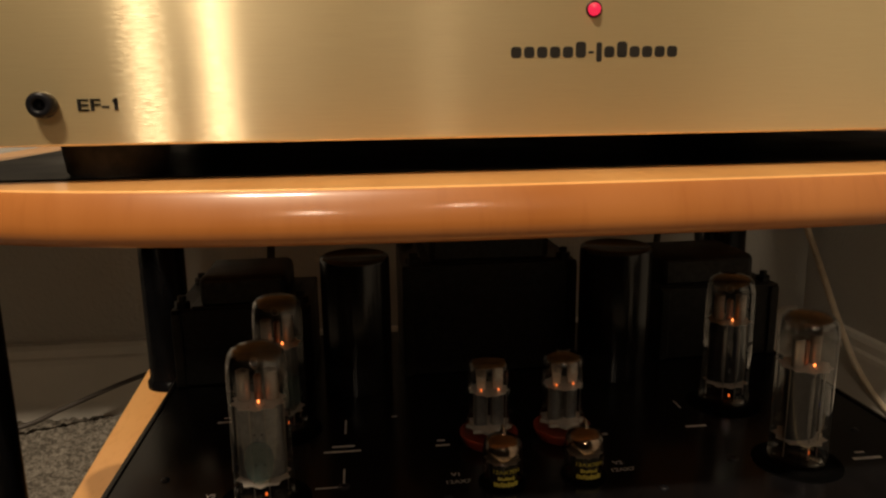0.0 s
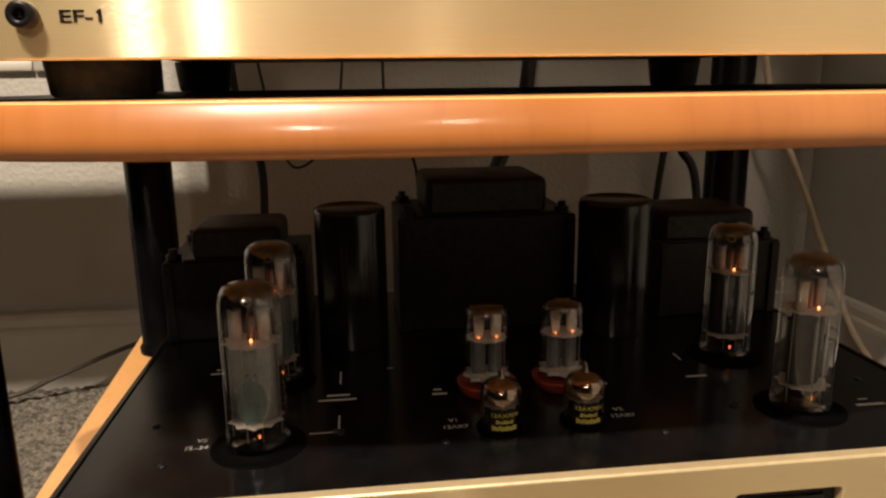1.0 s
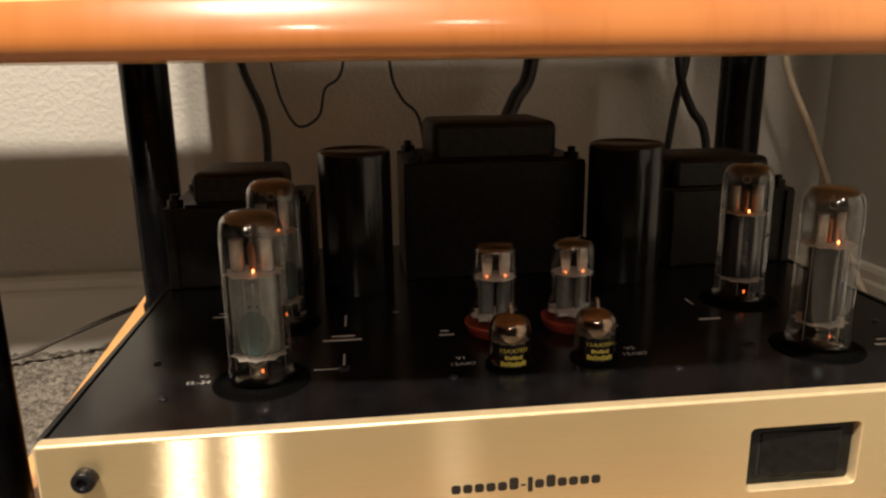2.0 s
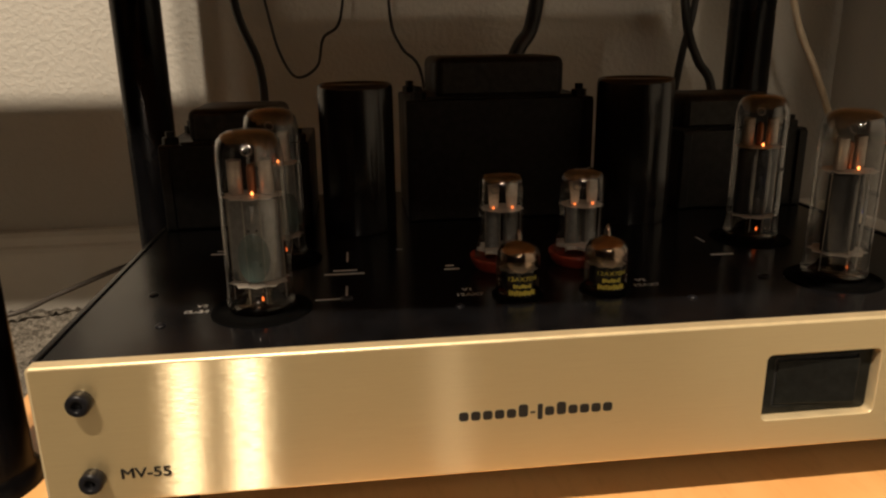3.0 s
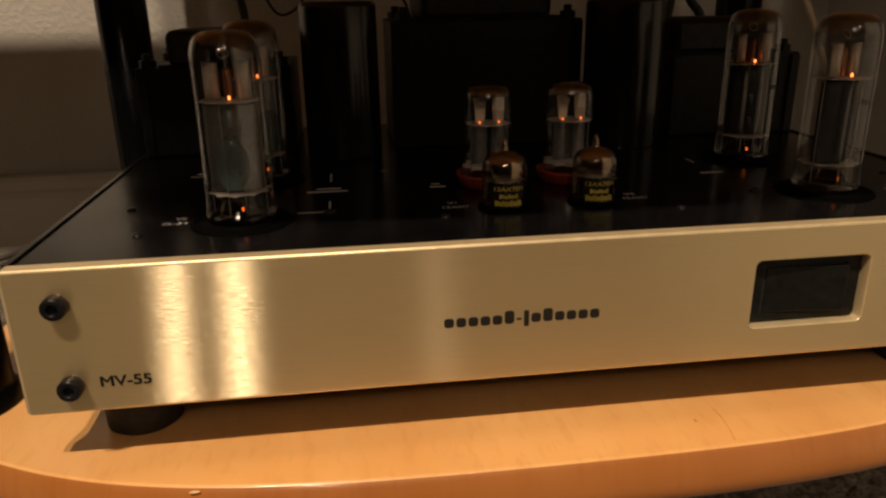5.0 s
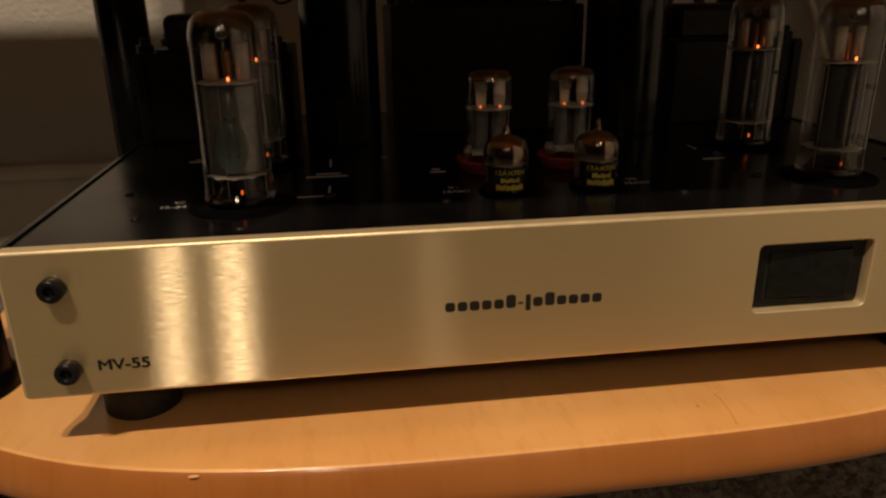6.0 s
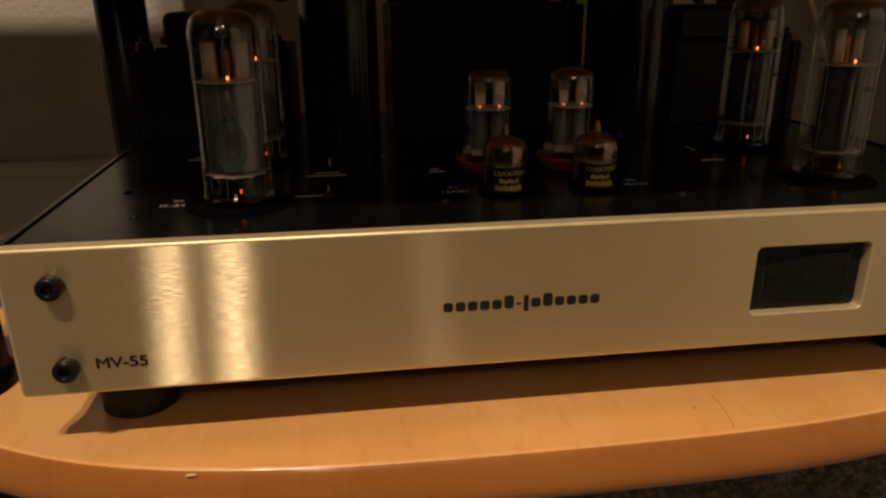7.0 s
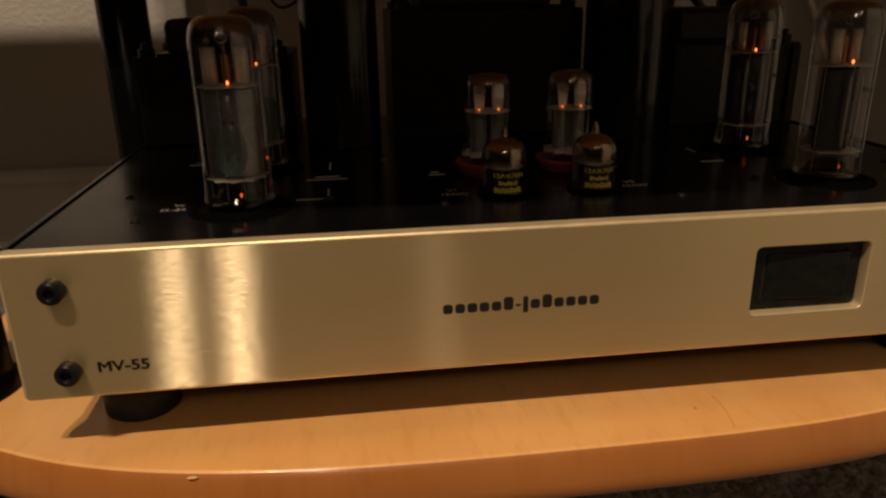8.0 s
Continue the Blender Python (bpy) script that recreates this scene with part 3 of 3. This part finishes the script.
for fx in (0.036, 0.455):
    for fy in (0.04, 0.29):
        part("foot", lathe([(0, 0), (0.016, 0), (0.0178, 0.0014), (0.0185, PB + 0.002), (0, PB + 0.0028)], 32), RUBBER, amp, "black rubber foot", (fx, fy, 0))


def transformer(x0, x1, y0, y1, h, bell, bell_h, bolts):
    """A laminated iron body with flanges, a rounded end bell on top and corner bolts."""
    body = part("transformer", block(x0, x1, y0, y1, UP + 0.0005, UP + h, 0.0012), BLACK_IRON, amp, "black enamelled transformer", smooth=False)
    cover = bmesh.new()
    bx0, bx1, by0, by1 = bell
    block(bx0, bx1, by0, by1, UP + h, UP + h + bell_h, 0.006, 3, cover)
    part("end_bell", cover, BLACK_IRON, body)
    part("face_plate", block(bx0 + 0.005, bx1 - 0.005, by0 - 0.0009, by0 + 0.002, UP + h + 0.0035, UP + h + bell_h - 0.0035, 0.0007, 1), GREY_IRON, body, "dull grey-black plate", smooth=False)
    for e, x in ((0, x0 + 0.004), (1, x1 - 0.004)):
        part("bracket", block(x - 0.0035, x + 0.0035, y0 - 0.0022, y0 - 0.0002, UP + 0.0005, UP + h - 0.002, 0.0006, 1), BLACK_IRON, body, smooth=False)
    part("flange", block(bx0 - 0.006, bx1 + 0.006, by0 - 0.0012, by1 + 0.0012, UP + h + 0.0002, UP + h + 0.0022, 0.0008, 1), BLACK_IRON, body, smooth=False)
    for x, y in bolts:
        part("bolt", lathe([(0.0058, 0), (0.0058, 0.0045), (0.005, 0.0052), (0.0032, 0.0052), (0.0032, 0.009), (0, 0.0095)], 6, m=Matrix.Translation((x, y, UP + h))), BLACK_IRON, body, smooth=False)
    return body


transformer(0.178, 0.315, 0.226, 0.318, 0.088, (0.199, 0.2935, 0.229, 0.31), 0.029, ((0.187, 0.234), (0.306, 0.234), (0.187, 0.31), (0.306, 0.31)))
transformer(0.0045, 0.108, 0.229, 0.32, 0.0605, (0.0255, 0.091, 0.231, 0.296), 0.0245, ((0.0115, 0.238), (0.1, 0.238), (0.0115, 0.31)))
transformer(0.386, 0.487, 0.229, 0.32, 0.0605, (0.386, 0.466, 0.231, 0.296), 0.0255, ((0.478, 0.238), (0.478, 0.31)))
for x, r in ((0.1425, 0.0255), (0.3412, 0.0272)):
    part("capacitor", lathe([(r - 0.0003, 0.0005), (r, 0.003), (r, 0.098), (r - 0.0007, 0.1008), (r - 0.0027, 0.1018), (r - 0.0037, 0.1005), (0, 0.1005)], 44), BLACK_CAN, amp, "tall black capacitor can", (x, 0.213, UP))


def bars(spans):
    """White lines printed on the deck: (x0, x1, y0, y1)."""
    for x0, x1, y0, y1 in spans:
        if y1 - y0 > 0.003 and x1 - x0 > 0.003:
            y0, y1 = y0 + 0.0009, y1 - 0.0009
        part("ink_mark", block(x0, x1, y0, y1, UP, UP + 0.0002), WHITE_INK, amp, smooth=False)


bars(((0.1325, 0.1336, 0.068, 0.086), (0.1325, 0.1336, 0.132, 0.152), (0.117, 0.1318, 0.0655, 0.0668),
      (0.125, 0.139, 0.1125, 0.1165), (0.120, 0.143, 0.106, 0.110), (0.191, 0.196, 0.112, 0.116), (0.1895, 0.1985, 0.1055, 0.1095),
      (0.2935, 0.298, 0.112, 0.116), (0.292, 0.301, 0.1055, 0.1095), (0.355, 0.369, 0.108, 0.112), (0.3638, 0.3648, 0.138, 0.15),
      (0.047, 0.056, 0.159, 0.163), (0.05, 0.054, 0.166, 0.169), (0.44, 0.446, 0.0605, 0.064), (0.434, 0.452, 0.053, 0.0575), (0.164, 0.168, 0.152, 0.155), (0.375, 0.392, 0.0635, 0.0648)))
for word, size, x, y in (("V1", 0.0052, 0.1975, 0.0705), ("12AX7", 0.0052, 0.1975, 0.0625), ("V2", 0.0052, 0.2945, 0.0705), ("12AX7", 0.0052, 0.2945, 0.0625), ("V5", 0.0052, 0.06, 0.0665), ("EL-34", 0.0052, 0.0585, 0.0585)):
    lettering(word, size, Matrix.Translation((x, y, UP + 0.00012)), WHITE_TEXT, amp, depth=0.0001, bold=0.0001)
for x, y in ((0.133, 0.0655), (0.364, 0.0655)):
    part("trimmer", lathe([(0.0032, -0.001), (0.0032, 0.0008), (0.0024, 0.0011), (0.0022, 0.0002), (0, 0.0002)], 20), BLACK_SATIN, amp, "", (x, y, UP))
for x, y in ((0.0305, 0.088), (0.045, 0.042), (0.19, 0.046), (0.31, 0.04), (0.46, 0.09), (0.245, 0.15)):
    part("deck_screw", lathe([(0.0024, 0), (0.0024, 0.0004), (0.0018, 0.0009), (0, 0.001)], 14), BLACK_SATIN, amp, "", (x, y, UP))
sockets = ((0.091, 0.0575), (0.0925, 0.1425), (0.3995, 0.0575), (0.398, 0.1425))
for x, y in sockets:
    part("socket", lathe([(0, 0.0021), (0.0155, 0.0021), (0.0162, 0.0017), (0.0166, 0.0004), (0.0225, 0.0003), (0.0247, 0.0008), (0.0252, 0.0003), (0.0252, 0)], 40), SOCKET, amp, "black valve socket ring", (x, y, UP))


# ---- valves ----
def scalloped(r, z, teeth, depth, thick=0.0004):
    """A mica wafer with a toothed rim."""
    bm = bmesh.new()
    n = teeth * 6
    ring = lambda zz: [bm.verts.new(((r - depth * (0.5 + 0.5 * math.cos(teeth * 2 * math.pi * i / n)) ** 0.6) * math.cos(2 * math.pi * i / n), (r - depth * (0.5 + 0.5 * math.cos(teeth * 2 * math.pi * i / n)) ** 0.6) * math.sin(2 * math.pi * i / n), zz)) for i in range(n)]
    a, b = ring(z), ring(z + thick)
    bm.faces.new(a[::-1])
    bm.faces.new(b)
    for i in range(n):
        bm.faces.new((a[i], a[(i + 1) % n], b[(i + 1) % n], b[i]))
    return bm


def power_valve(label, anode_material, mark, at):
    ob = thing("power_valve", label, "vacuum tube", at, "power valves on the amplifier")
    envelope = [(0.0, 0.0012), (0.0135, 0.0008), (0.0168, 0.0016), (0.0171, 0.003), (0.0166, 0.006), (0.0163, 0.012), (0.0162, 0.06), (0.0163, 0.076), (0.016, 0.082), (0.0148, 0.0872), (0.0125, 0.0902), (0.009, 0.0918), (0.0045, 0.0924), (0, 0.0925)]
    part("glass_envelope", lathe(envelope, 56), GLASS, ob, "clear glass envelope")
    dome = [(0.0158, 0.07), (0.0158, 0.0765), (0.0155, 0.0815), (0.0144, 0.0865), (0.0122, 0.0894), (0.0088, 0.091), (0.0044, 0.0916), (0, 0.0917)]
    part("getter", lathe(dome, 56), GETTER, ob, "brownish metallic getter flash")
    bm = bmesh.new()
    # folded anode: two half shells with side fins and ribs
    n = 40
    ring = []
    for i in range(n):
        a = 2 * math.pi * i / n
        c, s = math.cos(a), math.sin(a)
        rr = 0.0088 + 0.0036 * abs(c) ** 6
        ring.append((rr * c, rr * s * 0.86))
    lo = [bm.verts.new((x, y, 0.0155)) for x, y in ring]
    hi = [bm.verts.new((x, y, 0.0575)) for x, y in ring]
    for i in range(n):
        bm.faces.new((lo[i], lo[(i + 1) % n], hi[(i + 1) % n], hi[i]))
    for z in (0.022, 0.0365, 0.051):
        block(-0.0015, 0.0015, -0.0084, -0.0076, z - 0.0045, z + 0.0045, 0.0003, 1, bm)
    part("anode", bm, anode_material, ob, "grey folded anode")
    part("top_mica", scalloped(0.0152, 0.0592, 10, 0.0022), MICA, ob, "white toothed mica wafer", smooth=False)
    part("bottom_mica", scalloped(0.0152, 0.0142, 10, 0.0022), MICA, ob, "white toothed mica wafer", smooth=False)
    for x, w in ((-0.0076, 0.0036), (0.0072, 0.0036)):
        part("cooling_fin", lathe([(0.0026, 0.06), (0.0031, 0.0606), (0.0031, 0.0762), (0.0033, 0.077), (0.0028, 0.0775), (0.0024, 0.0765)], 20, m=Matrix.Translation((x, 0, 0)) @ Matrix.Diagonal((w / 0.0031, 1, 1, 1))), NICKEL, ob, "bright nickel fin")
    part("grid_radiator", lathe([(0.0022, 0.06), (0.0022, 0.073), (0.0014, 0.0745), (0, 0.075)], 16, m=Matrix.Translation((0, 0.001, 0))), COPPER, ob, "dark copper radiator")
    for x, y in ((-0.0128, 0.0), (0.0128, 0.0), (0.0, 0.009), (-0.004, -0.0095), (0.004, -0.0095)):
        part("support_rod", lathe([(0.00035, 0.004), (0.00035, 0.06)], 8, m=Matrix.Translation((x, y, 0))), ROD, ob)
    part("getter_ring", lathe([(0.0026 + 0.0004 * math.cos(2 * math.pi * k / 8), 0.0004 * math.sin(2 * math.pi * k / 8)) for k in range(9)], 20, m=Matrix.Translation((-0.001, 0, 0.0815)) @ Matrix.Rotation(radians(60), 4, "X")), NICKEL, ob)
    part("heater", lathe([(0, 0.06), (0.0006, 0.0603), (0.00065, 0.0612), (0.00035, 0.0619), (0, 0.0621)], 12, m=Matrix.Translation((0.0006, -0.0052, 0))), HEATER, ob, "glowing orange heater end")
    part("heater", lathe([(0, 0.0045), (0.0005, 0.0048), (0.0006, 0.006), (0.0003, 0.0068), (0, 0.007)], 12, m=Matrix.Translation((0.0016, -0.006, 0))), HEATER_DIM, ob, "glowing orange heater end")
    part("stem", lathe([(0.0125, 0.002), (0.0105, 0.0045), (0.0085, 0.0075), (0.0045, 0.0092), (0, 0.0095)], 30), GLASS_STEM, ob)
    if not mark:
        part("blue_glow", lathe([(0, -0.0004), (0.0006, 0), (0, 0.0004)], 10, m=Matrix.Translation((0.0045, -0.0086, 0.037))), BLUE_GLOW, ob, "faint blue glow at the anode")
    for x, z in ((-0.0022, 0.0425), (0.0016, 0.0425), (-0.0026, 0.0245), (0.0022, 0.0245)):
        part("rivet", lathe([(0.0007, 0), (0.0006, 0.0003), (0, 0.0004)], 10, m=Matrix.Translation((x, -0.0079, z)) @ Matrix.Rotation(radians(90), 4, "X")), BLACK_INK, ob)
    if mark:
        bm = bmesh.new()
        cols, rows = 14, 10
        grid = [[bm.verts.new((0.01635 * math.sin(a), -0.01635 * math.cos(a), 0.0305 + 0.0125 * (2 * j / rows - 1) * math.sqrt(max(0.0, 1 - (2 * i / cols - 1) ** 2)))) for j in range(rows + 1)] for i in range(cols + 1) for a in [0.02 + 0.5 * (2 * i / cols - 1)]]
        for i in range(cols):
            for j in range(rows):
                bm.faces.new((grid[i][j], grid[i + 1][j], grid[i + 1][j + 1], grid[i][j + 1]))
        part("print", bm, TEAL, ob, "teal oval print on the glass")
    else:
        bm = bmesh.new()
        for k in range(9):
            a0, a1 = 0.55 + 0.11 * k, 0.55 + 0.11 * k + 0.075
            bm.faces.new([bm.verts.new((0.01635 * math.sin(a), -0.01635 * math.cos(a), z)) for a, z in ((a0, 0.0445), (a1, 0.0445), (a1, 0.0472), (a0, 0.0472))])
        part("print", bm, BLACK_INK, ob, "row of dark printed bars", smooth=False)
        for x in (-0.0052, 0.0046):
            part("anode_rib", lathe([(0.0002, 0.017), (0.0013, 0.022), (0.0016, 0.034), (0.0013, 0.05), (0.0002, 0.056)], 12, m=Matrix.Translation((x, -0.0094, 0)) @ Matrix.Diagonal((0.8, 0.4, 1, 1))), ANODE, ob, "pale folded rib")
    return ob


def plant_valve(place, tall, turn, *look_of):
    """A power valve standing proud of its socket ring, as tall as its make."""
    ob = power_valve(*look_of, (*sockets[place], 0.0022))
    ob.scale, ob.rotation_euler = (0.985, 0.985, tall), (0, 0, turn)
    return ob


plant_valve(0, 0.955, 0.0, "clear glass power valve with a teal oval print", ANODE, True)
plant_valve(1, 0.98, 0.5, "clear glass power valve behind the front one", ANODE, True)
plant_valve(2, 0.98, 0.35, "clear glass power valve with glowing heater and dark anode", ANODE_DARK, False)
plant_valve(3, 0.99, -0.2, "clear glass power valve with bright heater, standing further back", ANODE_DARK, False)


def driver_valve(at):
    ob = thing("driver_valve", "short clear valve with a red base on the deck", "vacuum tube", at, "driver valves on the amplifier")
    part("base", lathe([(0.0155, 0.0), (0.0162, 0.001), (0.0183, 0.0066), (0.0183, 0.0078), (0.0174, 0.0078), (0.0158, 0.0045), (0, 0.004)], 40), RED_BASE, ob, "red phenolic base cup")
    envelope = [(0.0148, 0.0042), (0.0155, 0.006), (0.0154, 0.0105), (0.0145, 0.0145), (0.0131, 0.019), (0.0126, 0.024), (0.0126, 0.036), (0.0138, 0.038), (0.0138, 0.0395), (0.0131, 0.041), (0.0131, 0.054), (0.0124, 0.0582), (0.0105, 0.0608), (0.0075, 0.062), (0.004, 0.0625), (0, 0.0626)]
    part("glass_envelope", lathe(envelope, 48), GLASS, ob, "clear glass envelope")
    part("getter", lathe([(0.0127, 0.045), (0.0127, 0.0535), (0.012, 0.0577), (0.0102, 0.0602), (0.0073, 0.0614), (0.0039, 0.0618), (0, 0.0619)], 48), GETTER_DRIVER, ob, "brownish metallic getter flash")
    part("top_mica", scalloped(0.0126, 0.0385, 12, 0.0012), MICA, ob, "white mica wafer", smooth=False)
    part("bottom_mica", scalloped(0.0146, 0.0112, 9, 0.0032, 0.0022), MICA, ob, "white toothed mica wafer", smooth=False)
    for x in (-0.0052, 0.0052):
        part("anode", lathe([(0.0044, 0.0134), (0.0044, 0.038)], 16, m=Matrix.Translation((x, 0, 0)) @ Matrix.Diagonal((1, 0.7, 1, 1))), ANODE, ob, "grey anode tube")
        plate = block(-0.0033, 0.0033, -0.0004, 0.0004, 0.0395, 0.0545, 0.0003, 1)
        bmesh.ops.bisect_plane(plate, geom=list(plate.verts) + list(plate.edges) + list(plate.faces), plane_co=(0, 0, 0.047), plane_no=(0, 0, 1))
        for v in plate.verts:
            v.co.y += 0.0016 * max(0.0, (v.co.z - 0.047) / 0.0075)
            v.co.x *= 1.0 if v.co.z > 0.0465 else 0.86
        plate.transform(Matrix.Translation((x, -0.0028, 0)) @ Matrix.Rotation(radians(-x * 2600), 4, "Z"))
        part("fin", plate, FLAG, ob, "bright nickel fin", smooth=False)
        part("heater", lathe([(0, 0.0392), (0.0004, 0.0394), (0.0004, 0.0404), (0, 0.0407)], 10, m=Matrix.Translation((x * 1.05, -0.0042, 0))), HEATER_DIM, ob, "glowing heater end")
    for x in (-0.0102, -0.0016, 0.0018, 0.0102):
        part("support_rod", lathe([(0.0004, 0.008), (0.0003, 0.0388)], 8, m=Matrix.Translation((x, -0.004, 0))), ROD, ob)
    part("getter_ring", lathe([(0.0022 + 0.0005 * math.cos(2 * math.pi * k / 8), 0.0005 * math.sin(2 * math.pi * k / 8)) for k in range(9)], 18, m=Matrix.Translation((-0.0045, -0.004, 0.0515)) @ Matrix.Rotation(radians(75), 4, "X")), NICKEL, ob)
    return ob


first = driver_valve((0.2235, 0.1085, 0.0003))
first.scale = (1, 1, 0.905)
copy_thing(first, pose(0.2715, 0.1105, 0.0003, 0, 0, 4))


def small_valve(at):
    ob = thing("small_signal_valve", "small smoky signal valve with yellow print and silvery top", "vacuum tube", at, "small valves on the amplifier")
    part("socket", lathe([(0.0135, 0), (0.0135, 0.001), (0.0125, 0.0016), (0.0112, 0.0016), (0.0112, 0.0004), (0, 0.0004)], 32), SOCKET, ob, "black socket collar")
    part("glass_envelope", lathe([(0.0, 0.002), (0.0104, 0.002), (0.0113, 0.0036), (0.0114, 0.0225), (0.0108, 0.0265), (0.0092, 0.0298), (0.006, 0.032), (0.0026, 0.0328), (0.0019, 0.0336), (0.0017, 0.0362), (0.0009, 0.0392), (0, 0.04)], 48), GLASS_DARK, ob, "smoky glass envelope with a drawn tip")
    part("getter", lathe([(0.0109, 0.0165), (0.0109, 0.0222), (0.0104, 0.026), (0.0089, 0.0292), (0.0058, 0.0313), (0.0022, 0.0324), (0.0015, 0.0336), (0.0013, 0.036), (0.0006, 0.0388), (0, 0.0394)], 48), GETTER_SMALL, ob, "silvery getter flash")
    part("mica", scalloped(0.0104, 0.0162, 10, 0.0014), MICA, ob, "white mica wafer", smooth=False)
    for x in (-0.0042, 0.0042):
        part("anode", block(x - 0.0034, x + 0.0034, -0.0042, 0.0042, 0.0035, 0.0155, 0.0008, 1), ANODE_DARK, ob, smooth=False)
    word = lettering("12AX7EH", 0.0036, FRONT, YELLOW, ob, "print", depth=0.00002, bold=0.00007, width=0.0155)
    for v in word.data.vertices:
        a = v.co.x / 0.0116
        v.co = ((0.01155 - v.co.y * 0.5) * math.sin(a), -(0.01155 - v.co.y * 0.5) * math.cos(a), v.co.z + 0.0132)
    for k, (z0, z1, half) in enumerate(((0.0078, 0.0104, 0.42), (0.0034, 0.0068, 0.62))):
        bm = bmesh.new()
        n = 11 if k else 7
        for i in range(n):
            a0, a1 = -half + 2 * half * i / n, -half + 2 * half * (i + 0.86) / n
            q = [bm.verts.new((0.0117 * math.sin(a), -0.0117 * math.cos(a), z)) for a, z in ((a0, z0 + 0.0003 * (i % 2)), (a1, z0 + 0.0003 * (i % 2)), (a1, z1 - 0.0004 * (i % 3)), (a0, z1 - 0.0004 * (i % 3)))]
            bm.faces.new(q)
        part("print_bar", bm, YELLOW, ob, "yellow printed bars", smooth=False)
    return ob


second = small_valve((0.2224, 0.059, 0.0002))
second.scale = (1, 1, 0.885)
copy_thing(second, pose(0.2704, 0.0605, 0.0002, 0, 0, -3))


# ---- cables ----
def cable(label, points, radius, material):
    return tagged(part("cable", sweep(points, radius), material), label, "cable", "cables behind the rack")


cable("black power cable hanging behind the rack", ((0.004, 0.6, 0.26), (0.012, 0.6, 0.165), (0.034, 0.595, 0.1), (0.037, 0.58, 0.03), (0.03, 0.56, -0.08), (0.0, 0.58, -0.19), (-0.1, 0.6, -0.195)), 0.005, CABLE_BLACK)
cable("thin black wire looping behind the rack", ((0.03, 0.62, 0.25), (0.047, 0.61, 0.157), (0.058, 0.6, 0.115), (0.075, 0.6, 0.088), (0.1, 0.6, 0.1), (0.109, 0.6, 0.132), (0.13, 0.6, 0.154), (0.14, 0.61, 0.24)), 0.0017, CABLE_BLACK)
cable("thin black wire hanging down to the transformer", ((0.186, 0.6, 0.26), (0.188, 0.6, 0.156), (0.2, 0.59, 0.12), (0.222, 0.57, 0.085), (0.225, 0.55, -0.05), (0.22, 0.55, -0.1)), 0.0019, CABLE_BLACK)
cable("thick black cable behind the centre transformer", ((0.37, 0.58, 0.27), (0.355, 0.58, 0.15), (0.336, 0.575, 0.115), (0.31, 0.56, 0.05), (0.3, 0.54, -0.08)), 0.009, CABLE_BLACK)
cable("black cable beside the rear post", ((0.57, 0.6, 0.26), (0.562, 0.6, 0.16), (0.55, 0.6, 0.1), (0.535, 0.59, 0.0), (0.53, 0.58, -0.08)), 0.0045, CABLE_BLACK)
cable("black cable crossing beside the rear post", ((0.545, 0.61, 0.26), (0.553, 0.6, 0.15), (0.572, 0.6, 0.1), (0.59, 0.59, 0.06), (0.6, 0.58, -0.08)), 0.0055, CABLE_BLACK)
cable("ivory cable slanting down to the wall corner", ((0.652, 0.57, 0.26), (0.673, 0.56, 0.15), (0.703, 0.55, 0.08), (0.745, 0.55, -0.01), (0.77, 0.54, -0.08), (0.785, 0.5, -0.15), (0.79, 0.4, -0.197)), 0.0042, CABLE_WHITE)
cable("dark cable lying along the skirting board", ((-0.5, 0.55, -0.196), (-0.31, 0.6, -0.194), (-0.24, 0.61, -0.172), (-0.16, 0.615, -0.142), (-0.09, 0.6, -0.118), (-0.02, 0.57, -0.11), (0.05, 0.5, -0.15)), 0.0032, CABLE_GREY)
